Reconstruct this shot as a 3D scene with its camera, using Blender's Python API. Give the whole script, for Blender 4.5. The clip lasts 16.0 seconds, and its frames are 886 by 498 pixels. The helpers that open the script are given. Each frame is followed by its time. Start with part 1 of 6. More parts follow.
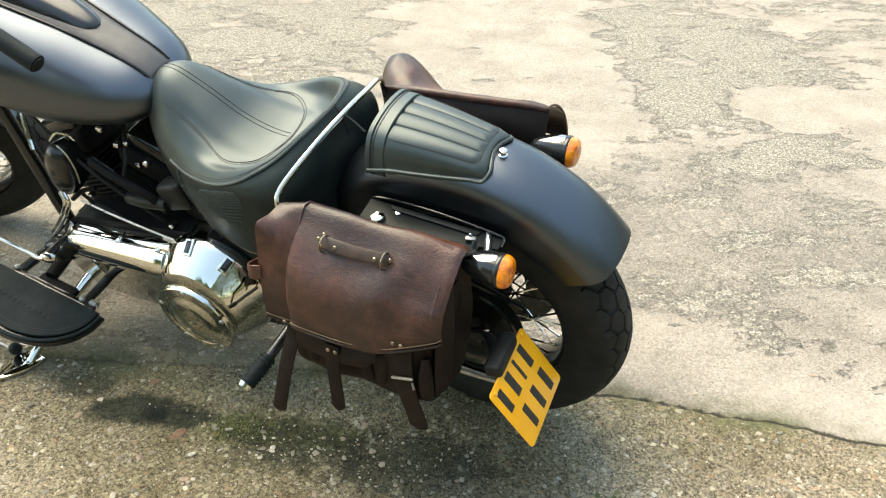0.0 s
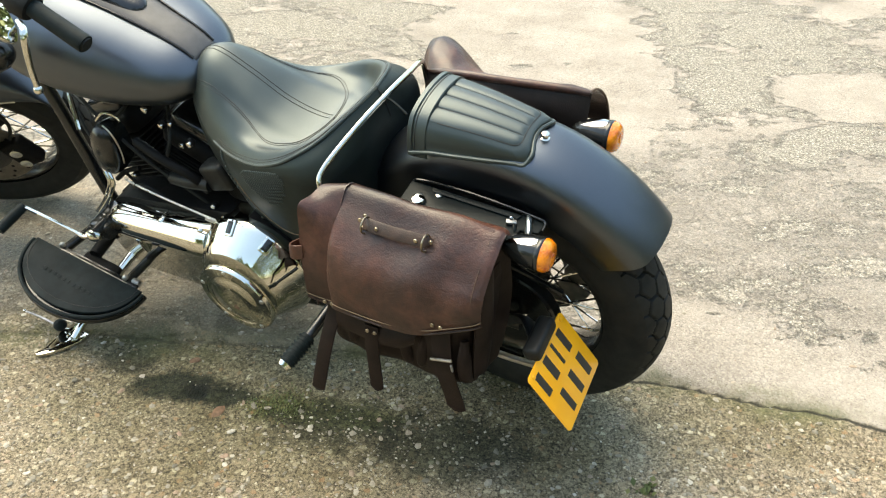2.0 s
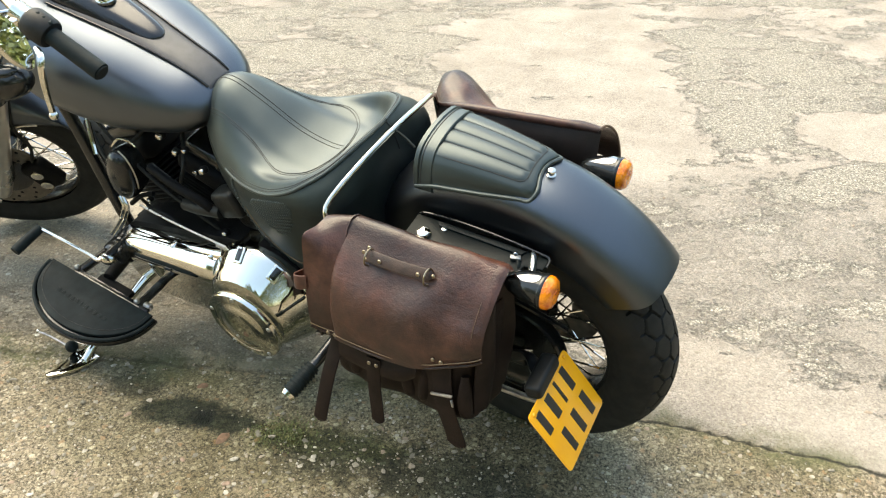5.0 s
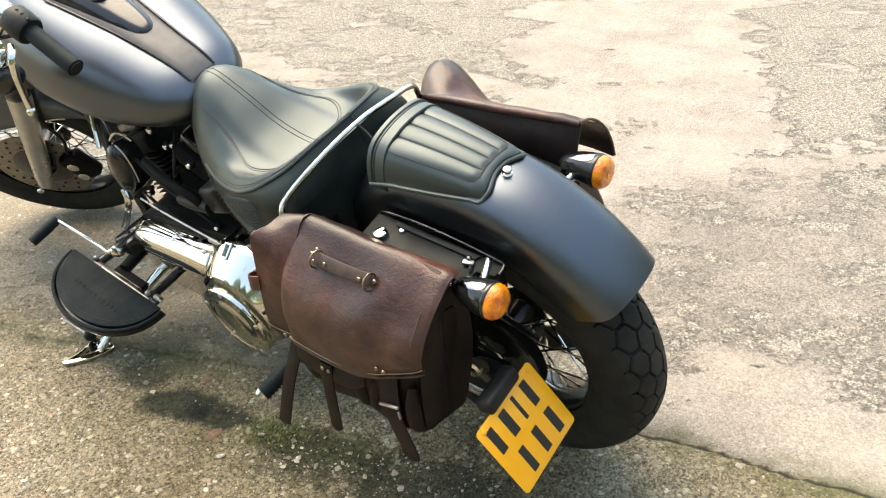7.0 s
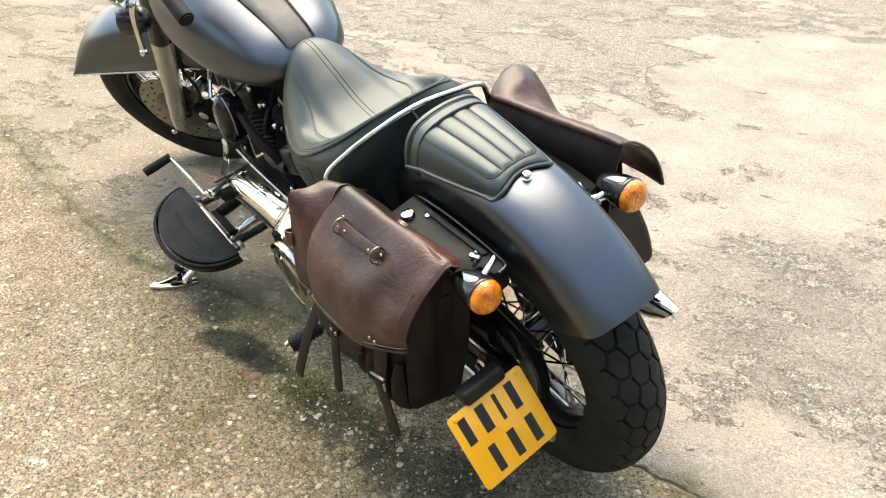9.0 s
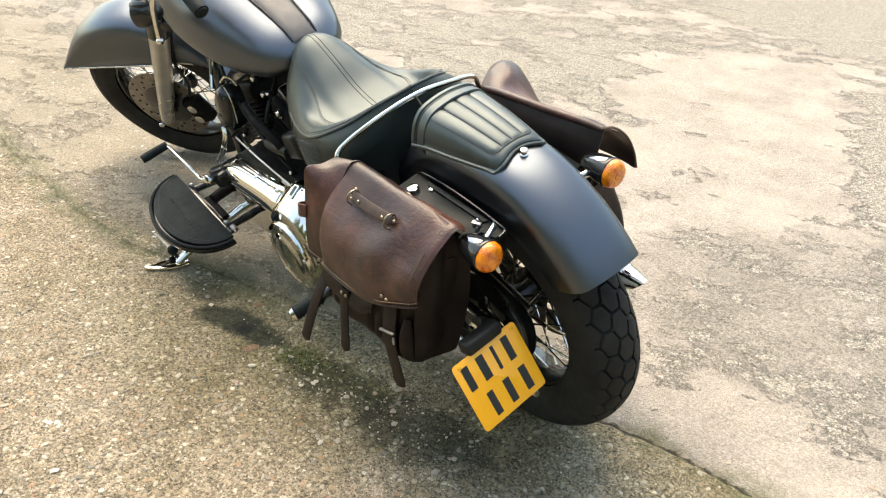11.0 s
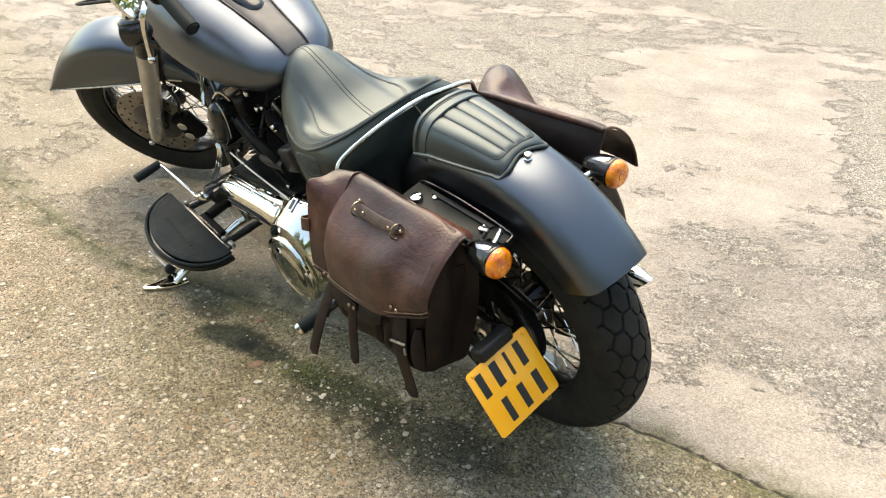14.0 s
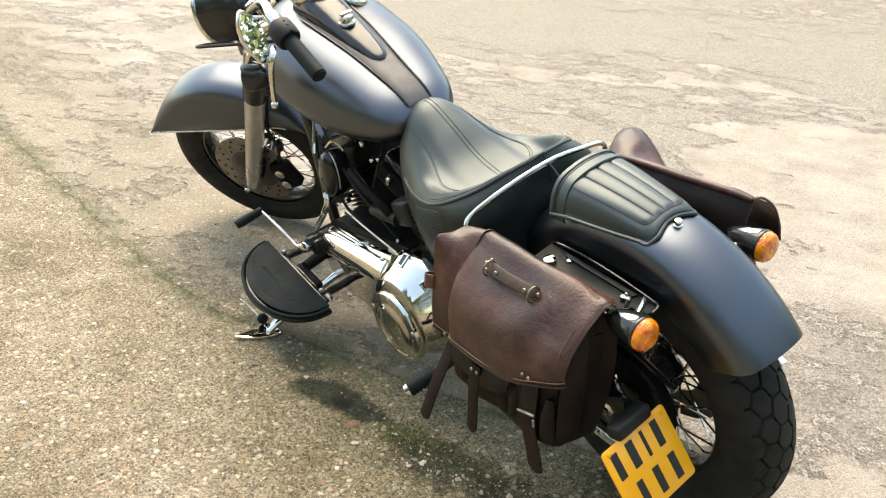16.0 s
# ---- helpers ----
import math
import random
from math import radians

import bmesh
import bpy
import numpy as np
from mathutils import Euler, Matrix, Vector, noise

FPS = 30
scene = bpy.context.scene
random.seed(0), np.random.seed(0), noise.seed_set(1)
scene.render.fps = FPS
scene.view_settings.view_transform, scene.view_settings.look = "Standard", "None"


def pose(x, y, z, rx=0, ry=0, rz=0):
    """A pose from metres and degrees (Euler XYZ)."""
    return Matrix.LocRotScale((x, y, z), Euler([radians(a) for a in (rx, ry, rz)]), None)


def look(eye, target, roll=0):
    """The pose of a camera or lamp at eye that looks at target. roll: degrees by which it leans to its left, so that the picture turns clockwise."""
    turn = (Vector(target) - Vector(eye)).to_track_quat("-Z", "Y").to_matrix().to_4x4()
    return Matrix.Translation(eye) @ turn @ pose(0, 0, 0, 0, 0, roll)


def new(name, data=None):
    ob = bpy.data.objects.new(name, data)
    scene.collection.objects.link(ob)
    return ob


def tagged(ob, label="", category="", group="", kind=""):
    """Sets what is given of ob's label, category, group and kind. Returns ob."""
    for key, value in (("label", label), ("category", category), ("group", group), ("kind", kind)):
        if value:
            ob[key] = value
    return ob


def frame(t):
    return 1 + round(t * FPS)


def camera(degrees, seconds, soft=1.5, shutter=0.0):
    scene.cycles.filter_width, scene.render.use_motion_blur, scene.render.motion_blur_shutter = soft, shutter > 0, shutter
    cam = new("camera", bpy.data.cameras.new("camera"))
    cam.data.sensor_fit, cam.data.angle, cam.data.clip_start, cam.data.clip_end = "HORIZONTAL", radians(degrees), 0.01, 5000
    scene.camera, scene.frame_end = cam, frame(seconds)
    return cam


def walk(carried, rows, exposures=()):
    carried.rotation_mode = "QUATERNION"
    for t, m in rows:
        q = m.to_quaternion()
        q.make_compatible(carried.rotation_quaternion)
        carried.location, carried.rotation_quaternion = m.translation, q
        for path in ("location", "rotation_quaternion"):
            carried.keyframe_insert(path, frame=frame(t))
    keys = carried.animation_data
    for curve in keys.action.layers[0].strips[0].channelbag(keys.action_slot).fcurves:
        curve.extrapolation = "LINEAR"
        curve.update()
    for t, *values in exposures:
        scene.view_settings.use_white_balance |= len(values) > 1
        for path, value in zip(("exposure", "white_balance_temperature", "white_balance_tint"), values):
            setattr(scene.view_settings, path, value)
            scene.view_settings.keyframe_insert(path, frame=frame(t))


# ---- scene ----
cam = camera(53.5, 16.0, soft=1.15)
METRES, EYE, TILT, LEAN, TURN = 1.517, 1.455, 0.0, 0.0, 0.0
ROWS = [
    (0.0, 0.0, 0.0, 0.0, 0.37, -33.26, -0.57),
    (0.5, -0.0018, -0.0021, -0.0, 1.09, -33.28, -0.34),
    (1.0, -0.0017, -0.0047, 0.0005, 1.06, -33.4, -0.43),
    (1.5, -0.0031, -0.0032, 0.0012, 1.39, -33.53, -0.67),
    (2.0, -0.0101, -0.0056, -0.0034, 2.55, -34.09, -0.11),
    (2.5, -0.0152, -0.002, 0.0002, 3.41, -33.96, 0.72),
    (3.0, -0.0249, 0.0017, -0.0022, 4.22, -33.59, 0.69),
    (3.5, -0.0227, 0.0004, 0.0011, 3.83, -32.82, 0.22),
    (4.0, -0.0203, 0.0001, 0.0029, 3.44, -32.38, 0.08),
    (6.5, 0.164, 0.0527, -0.0056, 10.68, -32.69, 1.68),
    (7.0, 0.2163, 0.0998, -0.0195, 12.73, -33.17, 3.62),
    (7.5, 0.2271, 0.1821, -0.03, 14.11, -34.64, 2.11),
    (8.0, 0.3067, 0.211, -0.0285, 22.52, -33.48, 1.22),
    (8.5, 0.3826, 0.203, -0.0361, 30.63, -34.64, 0.73),
    (9.0, 0.4003, 0.1218, -0.0267, 28.2, -31.98, 0.03),
    (11.5, 0.382, -0.0458, -0.0182, 24.53, -30.48, -2.52),
    (12.0, 0.3771, -0.0481, -0.0168, 24.3, -30.06, -1.36),
    (12.5, 0.3781, -0.0439, -0.017, 23.25, -30.04, -1.83),
    (13.0, 0.3655, -0.0476, -0.0139, 23.13, -29.97, -3.27),
    (13.5, 0.3605, -0.0507, -0.0172, 23.08, -30.13, -2.42),
    (14.0, 0.3582, -0.0468, -0.0178, 22.75, -30.34, -0.83),
    (14.5, 0.362, -0.0468, -0.0147, 22.02, -29.79, -0.69),
    (15.0, 0.3585, -0.0494, -0.0176, 22.89, -28.0, -0.47),
    (15.5, 0.3216, -0.0731, -0.0323, 24.27, -25.26, -1.9),
    (16.0, 0.2296, -0.0502, -0.052, 26.65, -26.33, -2.55),
]
walk(cam, [(t, pose(0, 0, EYE, TILT, LEAN, TURN) @ pose(METRES * x, METRES * y, METRES * z, 90 + pitch, roll, yaw)) for t, x, y, z, yaw, pitch, roll in ROWS],
     exposures=[(0.0, 2.17, 8800, 1), (4.2, 2.17, 8800, 1), (6.3, 2.22, 9000, 6), (9.2, 2.22, 9000, 7), (11.3, 2.16, 9000, 7), (16.0, 2.13, 9000, 7)])

# ---- light: bright hazy sky, a high veiled sun ----
SUN_DIR = Vector((-0.34, 0.33, 0.88)).normalized()
world = bpy.data.worlds.new("sky")
scene.world = world
world.use_nodes = True
wn = world.node_tree.nodes
sky = wn.new("ShaderNodeTexSky")
sky.sky_type, sky.sun_disc = "NISHITA", False
sky.sun_elevation = math.asin(SUN_DIR.z)
sky.sun_rotation = math.atan2(SUN_DIR.x, SUN_DIR.y)
sky.air_density, sky.dust_density, sky.ozone_density = 1.2, 1.2, 2.0
wn["Background"].inputs["Strength"].default_value = 0.15
world.node_tree.links.new(sky.outputs[0], wn["Background"].inputs[0])
sun = new("sun", bpy.data.lights.new("sun", "SUN"))
sun.data.energy, sun.data.angle, sun.data.color = 1.45, radians(54), (1.0, 0.96, 0.92)
sun.matrix_world = look(SUN_DIR * 30, (0, 0, 0))


# ---- materials ----
class Nodes:
    """A small helper that writes a node tree."""

    def __init__(self, name):
        self.mat = bpy.data.materials.new(name)
        self.mat.use_nodes = True
        self.tree = self.mat.node_tree
        self.bsdf = self.tree.nodes["Principled BSDF"]
        self.coord = self.tree.nodes.new("ShaderNodeTexCoord").outputs["Object"]

    def link(self, a, b):
        self.tree.links.new(a, b)

    def put(self, socket, value):
        if isinstance(value, (int, float, tuple)):
            socket.default_value = value
        else:
            self.link(value, socket)

    def noise(self, scale, detail=4.0, rough=0.55, vec=None, stretch=None, distortion=0.0):
        n = self.tree.nodes.new("ShaderNodeTexNoise")
        n.inputs["Scale"].default_value, n.inputs["Detail"].default_value = scale, detail
        n.inputs["Roughness"].default_value, n.inputs["Distortion"].default_value = rough, distortion
        src = vec or self.coord
        if stretch:
            m = self.tree.nodes.new("ShaderNodeMapping")
            m.inputs["Scale"].default_value = stretch
            self.link(src, m.inputs["Vector"])
            src = m.outputs[0]
        self.link(src, n.inputs["Vector"])
        return n.outputs[0]

    def cells(self, scale, feature="F1", out="Distance", vec=None):
        n = self.tree.nodes.new("ShaderNodeTexVoronoi")
        n.feature = feature
        n.inputs["Scale"].default_value = scale
        self.link(vec or self.coord, n.inputs["Vector"])
        return n.outputs[out]

    def ramp(self, fac, *stops):
        n = self.tree.nodes.new("ShaderNodeValToRGB")
        e = n.color_ramp.elements
        while len(e) < len(stops):
            e.new(0.5)
        for k, (p, c) in enumerate(stops):
            e[k].position = p
            e[k].color = (*c, 1) if isinstance(c, tuple) else (c, c, c, 1)
        self.link(fac, n.inputs[0])
        return n.outputs[0]

    def mix(self, fac, a, b, mode="MIX"):
        n = self.tree.nodes.new("ShaderNodeMix")
        n.data_type, n.blend_type = "RGBA", mode
        self.put(n.inputs[0], fac)
        for s, v in ((n.inputs[6], a), (n.inputs[7], b)):
            self.put(s, (*v, 1) if isinstance(v, tuple) and len(v) == 3 else v)
        return n.outputs[2]

    def math(self, op, a, b=0.0, c=0.0):
        n = self.tree.nodes.new("ShaderNodeMath")
        n.operation = op
        for s, v in zip(n.inputs, (a, b, c)):
            self.put(s, v)
        return n.outputs[0]

    def bump(self, height, strength, dist, normal=None):
        n = self.tree.nodes.new("ShaderNodeBump")
        n.inputs["Strength"].default_value, n.inputs["Distance"].default_value = strength, dist
        self.link(height, n.inputs["Height"])
        if normal:
            self.link(normal, n.inputs["Normal"])
        self.link(n.outputs[0], self.bsdf.inputs["Normal"])
        return n.outputs[0]

    def island(self):
        return self.tree.nodes.new("ShaderNodeNewGeometry").outputs["Random Per Island"]

    def set(self, **kw):
        names = {"color": "Base Color", "rough": "Roughness", "metal": "Metallic", "coat": "Coat Weight", "coat_rough": "Coat Roughness",
                 "spec": "Specular IOR Level", "trans": "Transmission Weight", "ior": "IOR", "sheen": "Sheen Weight", "alpha": "Alpha", "tint": "Specular Tint"}
        for k, v in kw.items():
            if isinstance(v, tuple) and len(v) == 3:
                v = (*v, 1)
            self.put(self.bsdf.inputs[names[k]], v)
        return self


def plain(name, color, rough, metal=0.0, var=0.25, scale=30.0, bump=0.0, rvar=0.08, **kw):
    """A material with a mottled colour and roughness and a fine relief."""
    n = Nodes(name)
    f = n.noise(scale)
    lo, hi = tuple(c * (1 - var) for c in color), tuple(min(1, c * (1 + var)) for c in color)
    n.set(color=n.ramp(f, (0.3, lo), (0.7, hi)), metal=metal, **kw)
    n.set(rough=n.ramp(n.noise(scale * 0.3), (0.3, max(0.02, rough - rvar)), (0.7, min(1, rough + rvar))))
    if bump:
        n.bump(n.noise(scale * 12, 3), bump, 0.002)
    return n.mat


M = {}


def make_materials():
    # satin denim-black paint with a faint metal flake
    n = Nodes("satin_paint")
    flake = n.noise(2200, 1)
    n.set(color=n.ramp(flake, (0.35, (0.083, 0.094, 0.110)), (0.75, (0.117, 0.132, 0.153))), metal=1.0,
          rough=n.ramp(n.noise(6), (0.3, 0.34), (0.7, 0.38)))
    n.bump(n.noise(900, 2), 0.02, 0.001)
    M["paint"] = n.mat
    M["strip"] = plain("console_strip", (0.045, 0.045, 0.048), 0.5, 0.0, 0.2, 60, 0.15)
    # black leather
    n = Nodes("black_leather")
    g = n.cells(700)
    n.set(color=n.ramp(n.noise(14), (0.3, (0.010, 0.015, 0.014)), (0.7, (0.016, 0.023, 0.022))), spec=0.72, tint=(0.84, 0.97, 1.0),
          rough=n.ramp(n.noise(9), (0.3, 0.42), (0.7, 0.49)))
    n.bump(g, 0.10, 0.0008)
    M["leather"] = n.mat
    # matt black leather on the seat's skirt
    n = Nodes("seat_skirt_leather")
    n.set(color=n.ramp(n.noise(18), (0.3, (0.007, 0.010, 0.010)), (0.7, (0.013, 0.017, 0.016))), spec=0.26, tint=(0.80, 1.0, 0.97), rough=n.ramp(n.noise(12), (0.3, 0.42), (0.7, 0.50)))
    n.bump(n.cells(650), 0.10, 0.0008)
    M["skirt"] = n.mat
    # oiled brown buffalo leather with rubbed lighter areas, creases and dark stains
    n = Nodes("brown_leather")
    base = n.ramp(n.noise(5, 6, 0.60), (0.34, (0.012, 0.0060, 0.0048)), (0.50, (0.036, 0.0150, 0.0106)), (0.68, (0.104, 0.040, 0.0265)))
    fine = n.ramp(n.noise(60, 5, 0.7), (0.35, 0.72), (0.65, 1.2))
    crease = n.noise(11, 7, 0.66, stretch=(1, 1, 1.5), distortion=0.6)
    n.set(color=n.mix(1.0, base, fine, "MULTIPLY"), spec=0.42, rough=n.ramp(n.noise(8, 5), (0.3, 0.34), (0.7, 0.50)))
    a = n.bump(crease, 0.28, 0.010)
    n.bump(n.cells(300), 0.25, 0.001, a)
    M["brown"] = n.mat
    n = Nodes("tan_leather_edge")
    n.set(color=n.ramp(n.noise(40), (0.3, (0.045, 0.025, 0.014)), (0.7, (0.10, 0.058, 0.033))), rough=0.6)
    M["tan"] = n.mat
    M["handle"] = plain("worn_handle_leather", (0.030, 0.015, 0.010), 0.5, 0, 0.45, 60, 0.2, spec=0.35)
    M["dark_brown"] = plain("dark_brown_leather", (0.013, 0.008, 0.0065), 0.50, 0, 0.4, 24, 0.2, spec=0.3)
    # darker copy of the bag leather, with the flap's shade in its colour
    M["strap"] = plain("shaded_bag_leather", (0.012, 0.0066, 0.005), 0.52, 0, 0.45, 26, 0.2, spec=0.15)
    M["strut"] = plain("satin_black_strut", (0.006, 0.009, 0.009), 0.45, 0.0, 0.3, 30, 0.05, spec=0.14)
    # chrome with light smears
    n = Nodes("chrome")
    n.set(color=(0.61, 0.60, 0.55), metal=1.0, rough=n.ramp(n.noise(18, 5), (0.35, 0.035), (0.75, 0.10)))
    M["chrome"] = n.mat
    M["brushed"] = plain("cast_alloy", (0.55, 0.54, 0.5), 0.32, 1.0, 0.15, 50, 0.1)
    M["disc"] = plain("worn_disc_steel", (0.20, 0.18, 0.155), 0.35, 0.9, 0.3, 40, 0.1)
    M["steel"] = plain("dull_steel", (0.36, 0.35, 0.33), 0.38, 0.9, 0.3, 60, 0.1)
    M["slider"] = plain("fork_slider_alloy", (0.48, 0.46, 0.42), 0.34, 0.85, 0.1, 20, 0.05)
    M["black"] = plain("gloss_black_metal", (0.010, 0.011, 0.011), 0.18, 0.0, 0.3, 25, 0.0, 0.06)
    M["black_chrome"] = plain("dark_chrome", (0.30, 0.30, 0.31), 0.10, 1.0, 0.1, 25, 0.0, 0.03)
    M["satin"] = plain("satin_black_enamel", (0.009, 0.010, 0.013), 0.22, 0.0, 0.3, 25, 0.01)
    M["wrinkle"] = plain("wrinkle_black", (0.006, 0.006, 0.006), 0.6, 0.0, 0.3, 40, 0.4, spec=0.1)
    M["plastic"] = plain("black_plastic", (0.009, 0.010, 0.010), 0.5, 0.0, 0.25, 50, 0.15, spec=0.25)
    # dusty tyre rubber
    n = Nodes("tyre_rubber")
    dust = n.ramp(n.noise(9, 6, 0.65), (0.35, (0.008, 0.009, 0.009)), (0.72, (0.022, 0.023, 0.021)))
    n.set(color=dust, rough=n.ramp(n.noise(30), (0.3, 0.62), (0.7, 0.82)), spec=0.25)
    n.bump(n.noise(260, 4), 0.18, 0.001)
    M["rubber"] = n.mat
    M["grip"] = plain("grip_rubber", (0.008, 0.013, 0.014), 0.62, 0, 0.3, 40, 0.2, spec=0.15)
    # amber lens
    n = Nodes("amber_lens")
    n.set(color=n.ramp(n.noise(60), (0.36, (0.60, 0.10, 0.002)), (0.62, (1.0, 0.30, 0.012))), rough=0.10, spec=0.6, coat=0.6)
    n.bump(n.cells(220), 0.5, 0.002)
    M["amber"] = n.mat
    # reflective yellow plate
    n = Nodes("plate_yellow")
    n.set(color=n.ramp(n.noise(25), (0.3, (0.93, 0.40, 0.012)), (0.7, (0.98, 0.45, 0.018))), rough=0.35, coat=0.4)
    M["yellow"] = n.mat
    M["ink"] = plain("plate_ink", (0.014, 0.014, 0.016), 0.4, 0, 0.2, 60)
    M["thread"] = plain("thread", (0.012, 0.012, 0.013), 0.7)
    M["paleth"] = plain("pale_thread", (0.19, 0.13, 0.08), 0.8)
    M["brass"] = plain("dull_rivet", (0.30, 0.25, 0.18), 0.35, 0.95, 0.3, 90)
    n = Nodes("mirror_glass")
    n.set(color=(0.9, 0.9, 0.9), metal=1.0, rough=0.01)
    M["mirror"] = n.mat
    n = Nodes("dial_face")
    n.set(color=n.ramp(n.noise(30), (0.3, (0.55, 0.57, 0.6)), (0.7, (0.66, 0.67, 0.7))), rough=0.12, coat=1.0, coat_rough=0.03)
    M["dial"] = n.mat
    # grass
    n = Nodes("grass")
    n.set(color=n.ramp(n.island(), (0.0, (0.05, 0.07, 0.018)), (0.6, (0.10, 0.12, 0.035)), (1.0, (0.20, 0.18, 0.07))), rough=0.6)
    M["grass"] = n.mat
    # loose stones set in the old concrete
    n = Nodes("stones")
    tone = n.ramp(n.island(), (0.0, (0.13, 0.117, 0.09)), (0.4, (0.25, 0.222, 0.172)), (0.7, (0.36, 0.32, 0.25)),
                  (0.84, (0.27, 0.185, 0.13)), (0.92, (0.40, 0.36, 0.29)), (1.0, (0.52, 0.48, 0.40)))
    n.set(color=n.mix(1.0, tone, n.ramp(n.noise(160, 4), (0.3, 0.7), (0.7, 1.15)), "MULTIPLY"), rough=0.75)
    M["stones"] = n.mat


make_materials()


# ---- mesh helpers ----
def part(name, bm, material, parent=None, label="", sharp=38, matrix=None):
    """Links a bmesh as one mesh object under a thing or a part."""
    bmesh.ops.recalc_face_normals(bm, faces=bm.faces)
    me = bpy.data.meshes.new(name)
    bm.to_mesh(me)
    bm.free()
    me.materials.append(M[material])
    me.shade_smooth()
    me.set_sharp_from_angle(angle=radians(sharp))
    ob = new(name, me)
    ob.parent = parent
    if matrix is not None:
        ob.matrix_local = matrix
    return tagged(ob, label)


def again(ob, matrix):
    """Another part that shares ob's mesh."""
    other = ob.copy()
    scene.collection.objects.link(other)
    other.matrix_local = matrix
    return other


def empty(name, matrix, parent=None, label="", category="", **kw):
    ob = new(name)
    ob.empty_display_size = 0.05
    ob.parent = parent
    ob.matrix_local = matrix
    return tagged(ob, label, category, **kw)


def spline(points, steps=8):
    """A smooth line through the points."""
    p = np.array(points, float)
    p = np.vstack([2 * p[0] - p[1], p, 2 * p[-1] - p[-2]])
    out = []
    for i in range(1, len(p) - 2):
        for k in range(steps):
            t = k / steps
            out.append(0.5 * (2 * p[i] + (p[i + 1] - p[i - 1]) * t + (2 * p[i - 1] - 5 * p[i] + 4 * p[i + 1] - p[i + 2]) * t * t
                              + (3 * p[i] - p[i - 1] - 3 * p[i + 1] + p[i + 2]) * t ** 3))
    out.append(p[-2])
    return np.array(out)


def loft(rings, closed=True, cap=True, bm=None):
    bm = bm or bmesh.new()
    vs = [[bm.verts.new(tuple(map(float, q))) for q in r] for r in rings]
    n = len(vs[0])
    for a, b in zip(vs, vs[1:]):
        for k in range(n if closed else n - 1):
            bm.faces.new((a[k], a[(k + 1) % n], b[(k + 1) % n], b[k]))
    if cap and closed:
        bm.faces.new(vs[0])
        bm.faces.new(list(reversed(vs[-1])))
    return bm


def tube(points, radius, n=12, steps=6, bm=None, squash=1.0, smooth=True):
    """A swept round bar; radius may be a list of one value a point."""
    r = np.full(len(points), radius) if isinstance(radius, (int, float)) else np.array(radius, float)
    p4 = np.column_stack([np.array(points, float), r])
    p4 = spline(p4, steps) if smooth and len(points) > 2 else p4
    p, r = p4[:, :3], p4[:, 3]
    tang = np.gradient(p, axis=0)
    rings, up = [], None
    for q, d, rad in zip(p, tang, r):
        d = Vector(d).normalized()
        if up is None:
            up = d.orthogonal().normalized()
        up = (up - d * up.dot(d)).normalized()
        side = d.cross(up)
        rings.append([Vector(q) + (up * math.cos(a) + side * math.sin(a) * squash) * float(rad) for a in np.arange(n) * 2 * math.pi / n])
    return loft(rings, bm=bm)


def revolve(profile, n=48, axis="y", bm=None, close=False):
    """Turns (radius, height) points round an axis."""
    bm = bm or bmesh.new()
    rings = []
    for r, h in profile:
        ring = []
        for a in np.arange(n) * 2 * math.pi / n:
            c, s = r * math.cos(a), r * math.sin(a)
            ring.append({"y": (c, h, s), "x": (h, c, s), "z": (c, s, h)}[axis])
        rings.append(ring)
    if close:
        rings.append(rings[0])
        return loft(rings, cap=False, bm=bm)
    return loft(rings, bm=bm)


def box(size, bevel=0.003, centre=(0, 0, 0), turn=(0, 0, 0), segments=2, bm=None):
    b = bmesh.new()
    bmesh.ops.create_cube(b, size=1.0, matrix=Matrix.Diagonal((*size, 1)))
    if bevel:
        bmesh.ops.bevel(b, geom=b.edges[:], offset=bevel, segments=segments, profile=0.5, affect="EDGES")
    b.transform(pose(*centre, *turn))
    return join(bm, b)


def join(bm, other):
    if bm is None:
        return other
    me = bpy.data.meshes.new("tmp")
    other.to_mesh(me)
    other.free()
    bm.from_mesh(me)
    bpy.data.meshes.remove(me)
    return bm


def plate(outline, depth, bevel=0.002, plane="xz", at=0.0, bm=None):
    """A flat outline with a thickness: plane xz is thick along y, xy along z, yz along x."""
    b = bmesh.new()
    put = {"xz": lambda u, v, w: (u, w, v), "xy": lambda u, v, w: (u, v, w), "yz": lambda u, v, w: (w, u, v)}[plane]
    rows = [[b.verts.new(put(u, v, at + w)) for u, v in outline] for w in (0, depth)]
    n = len(outline)
    b.faces.new(rows[0])
    b.faces.new(list(reversed(rows[1])))
    for k in range(n):
        b.faces.new((rows[0][k], rows[0][(k + 1) % n], rows[1][(k + 1) % n], rows[1][k]))
    bmesh.ops.recalc_face_normals(b, faces=b.faces)
    if bevel:
        rim = [e for e in b.edges if len(e.link_faces) == 2 and any(len(f.verts) == n and n > 4 for f in e.link_faces)] if n > 4 else b.edges[:]
        bmesh.ops.bevel(b, geom=rim, offset=bevel, segments=2, profile=0.5, affect="EDGES")
    return join(bm, b)


def ball(centre, r, squash=(1, 1, 1), bm=None, u=12, v=8):
    b = bmesh.new()
    bmesh.ops.create_uvsphere(b, u_segments=u, v_segments=v, radius=r, matrix=Matrix.Translation(centre) @ Matrix.Diagonal((*squash, 1)))
    return join(bm, b)


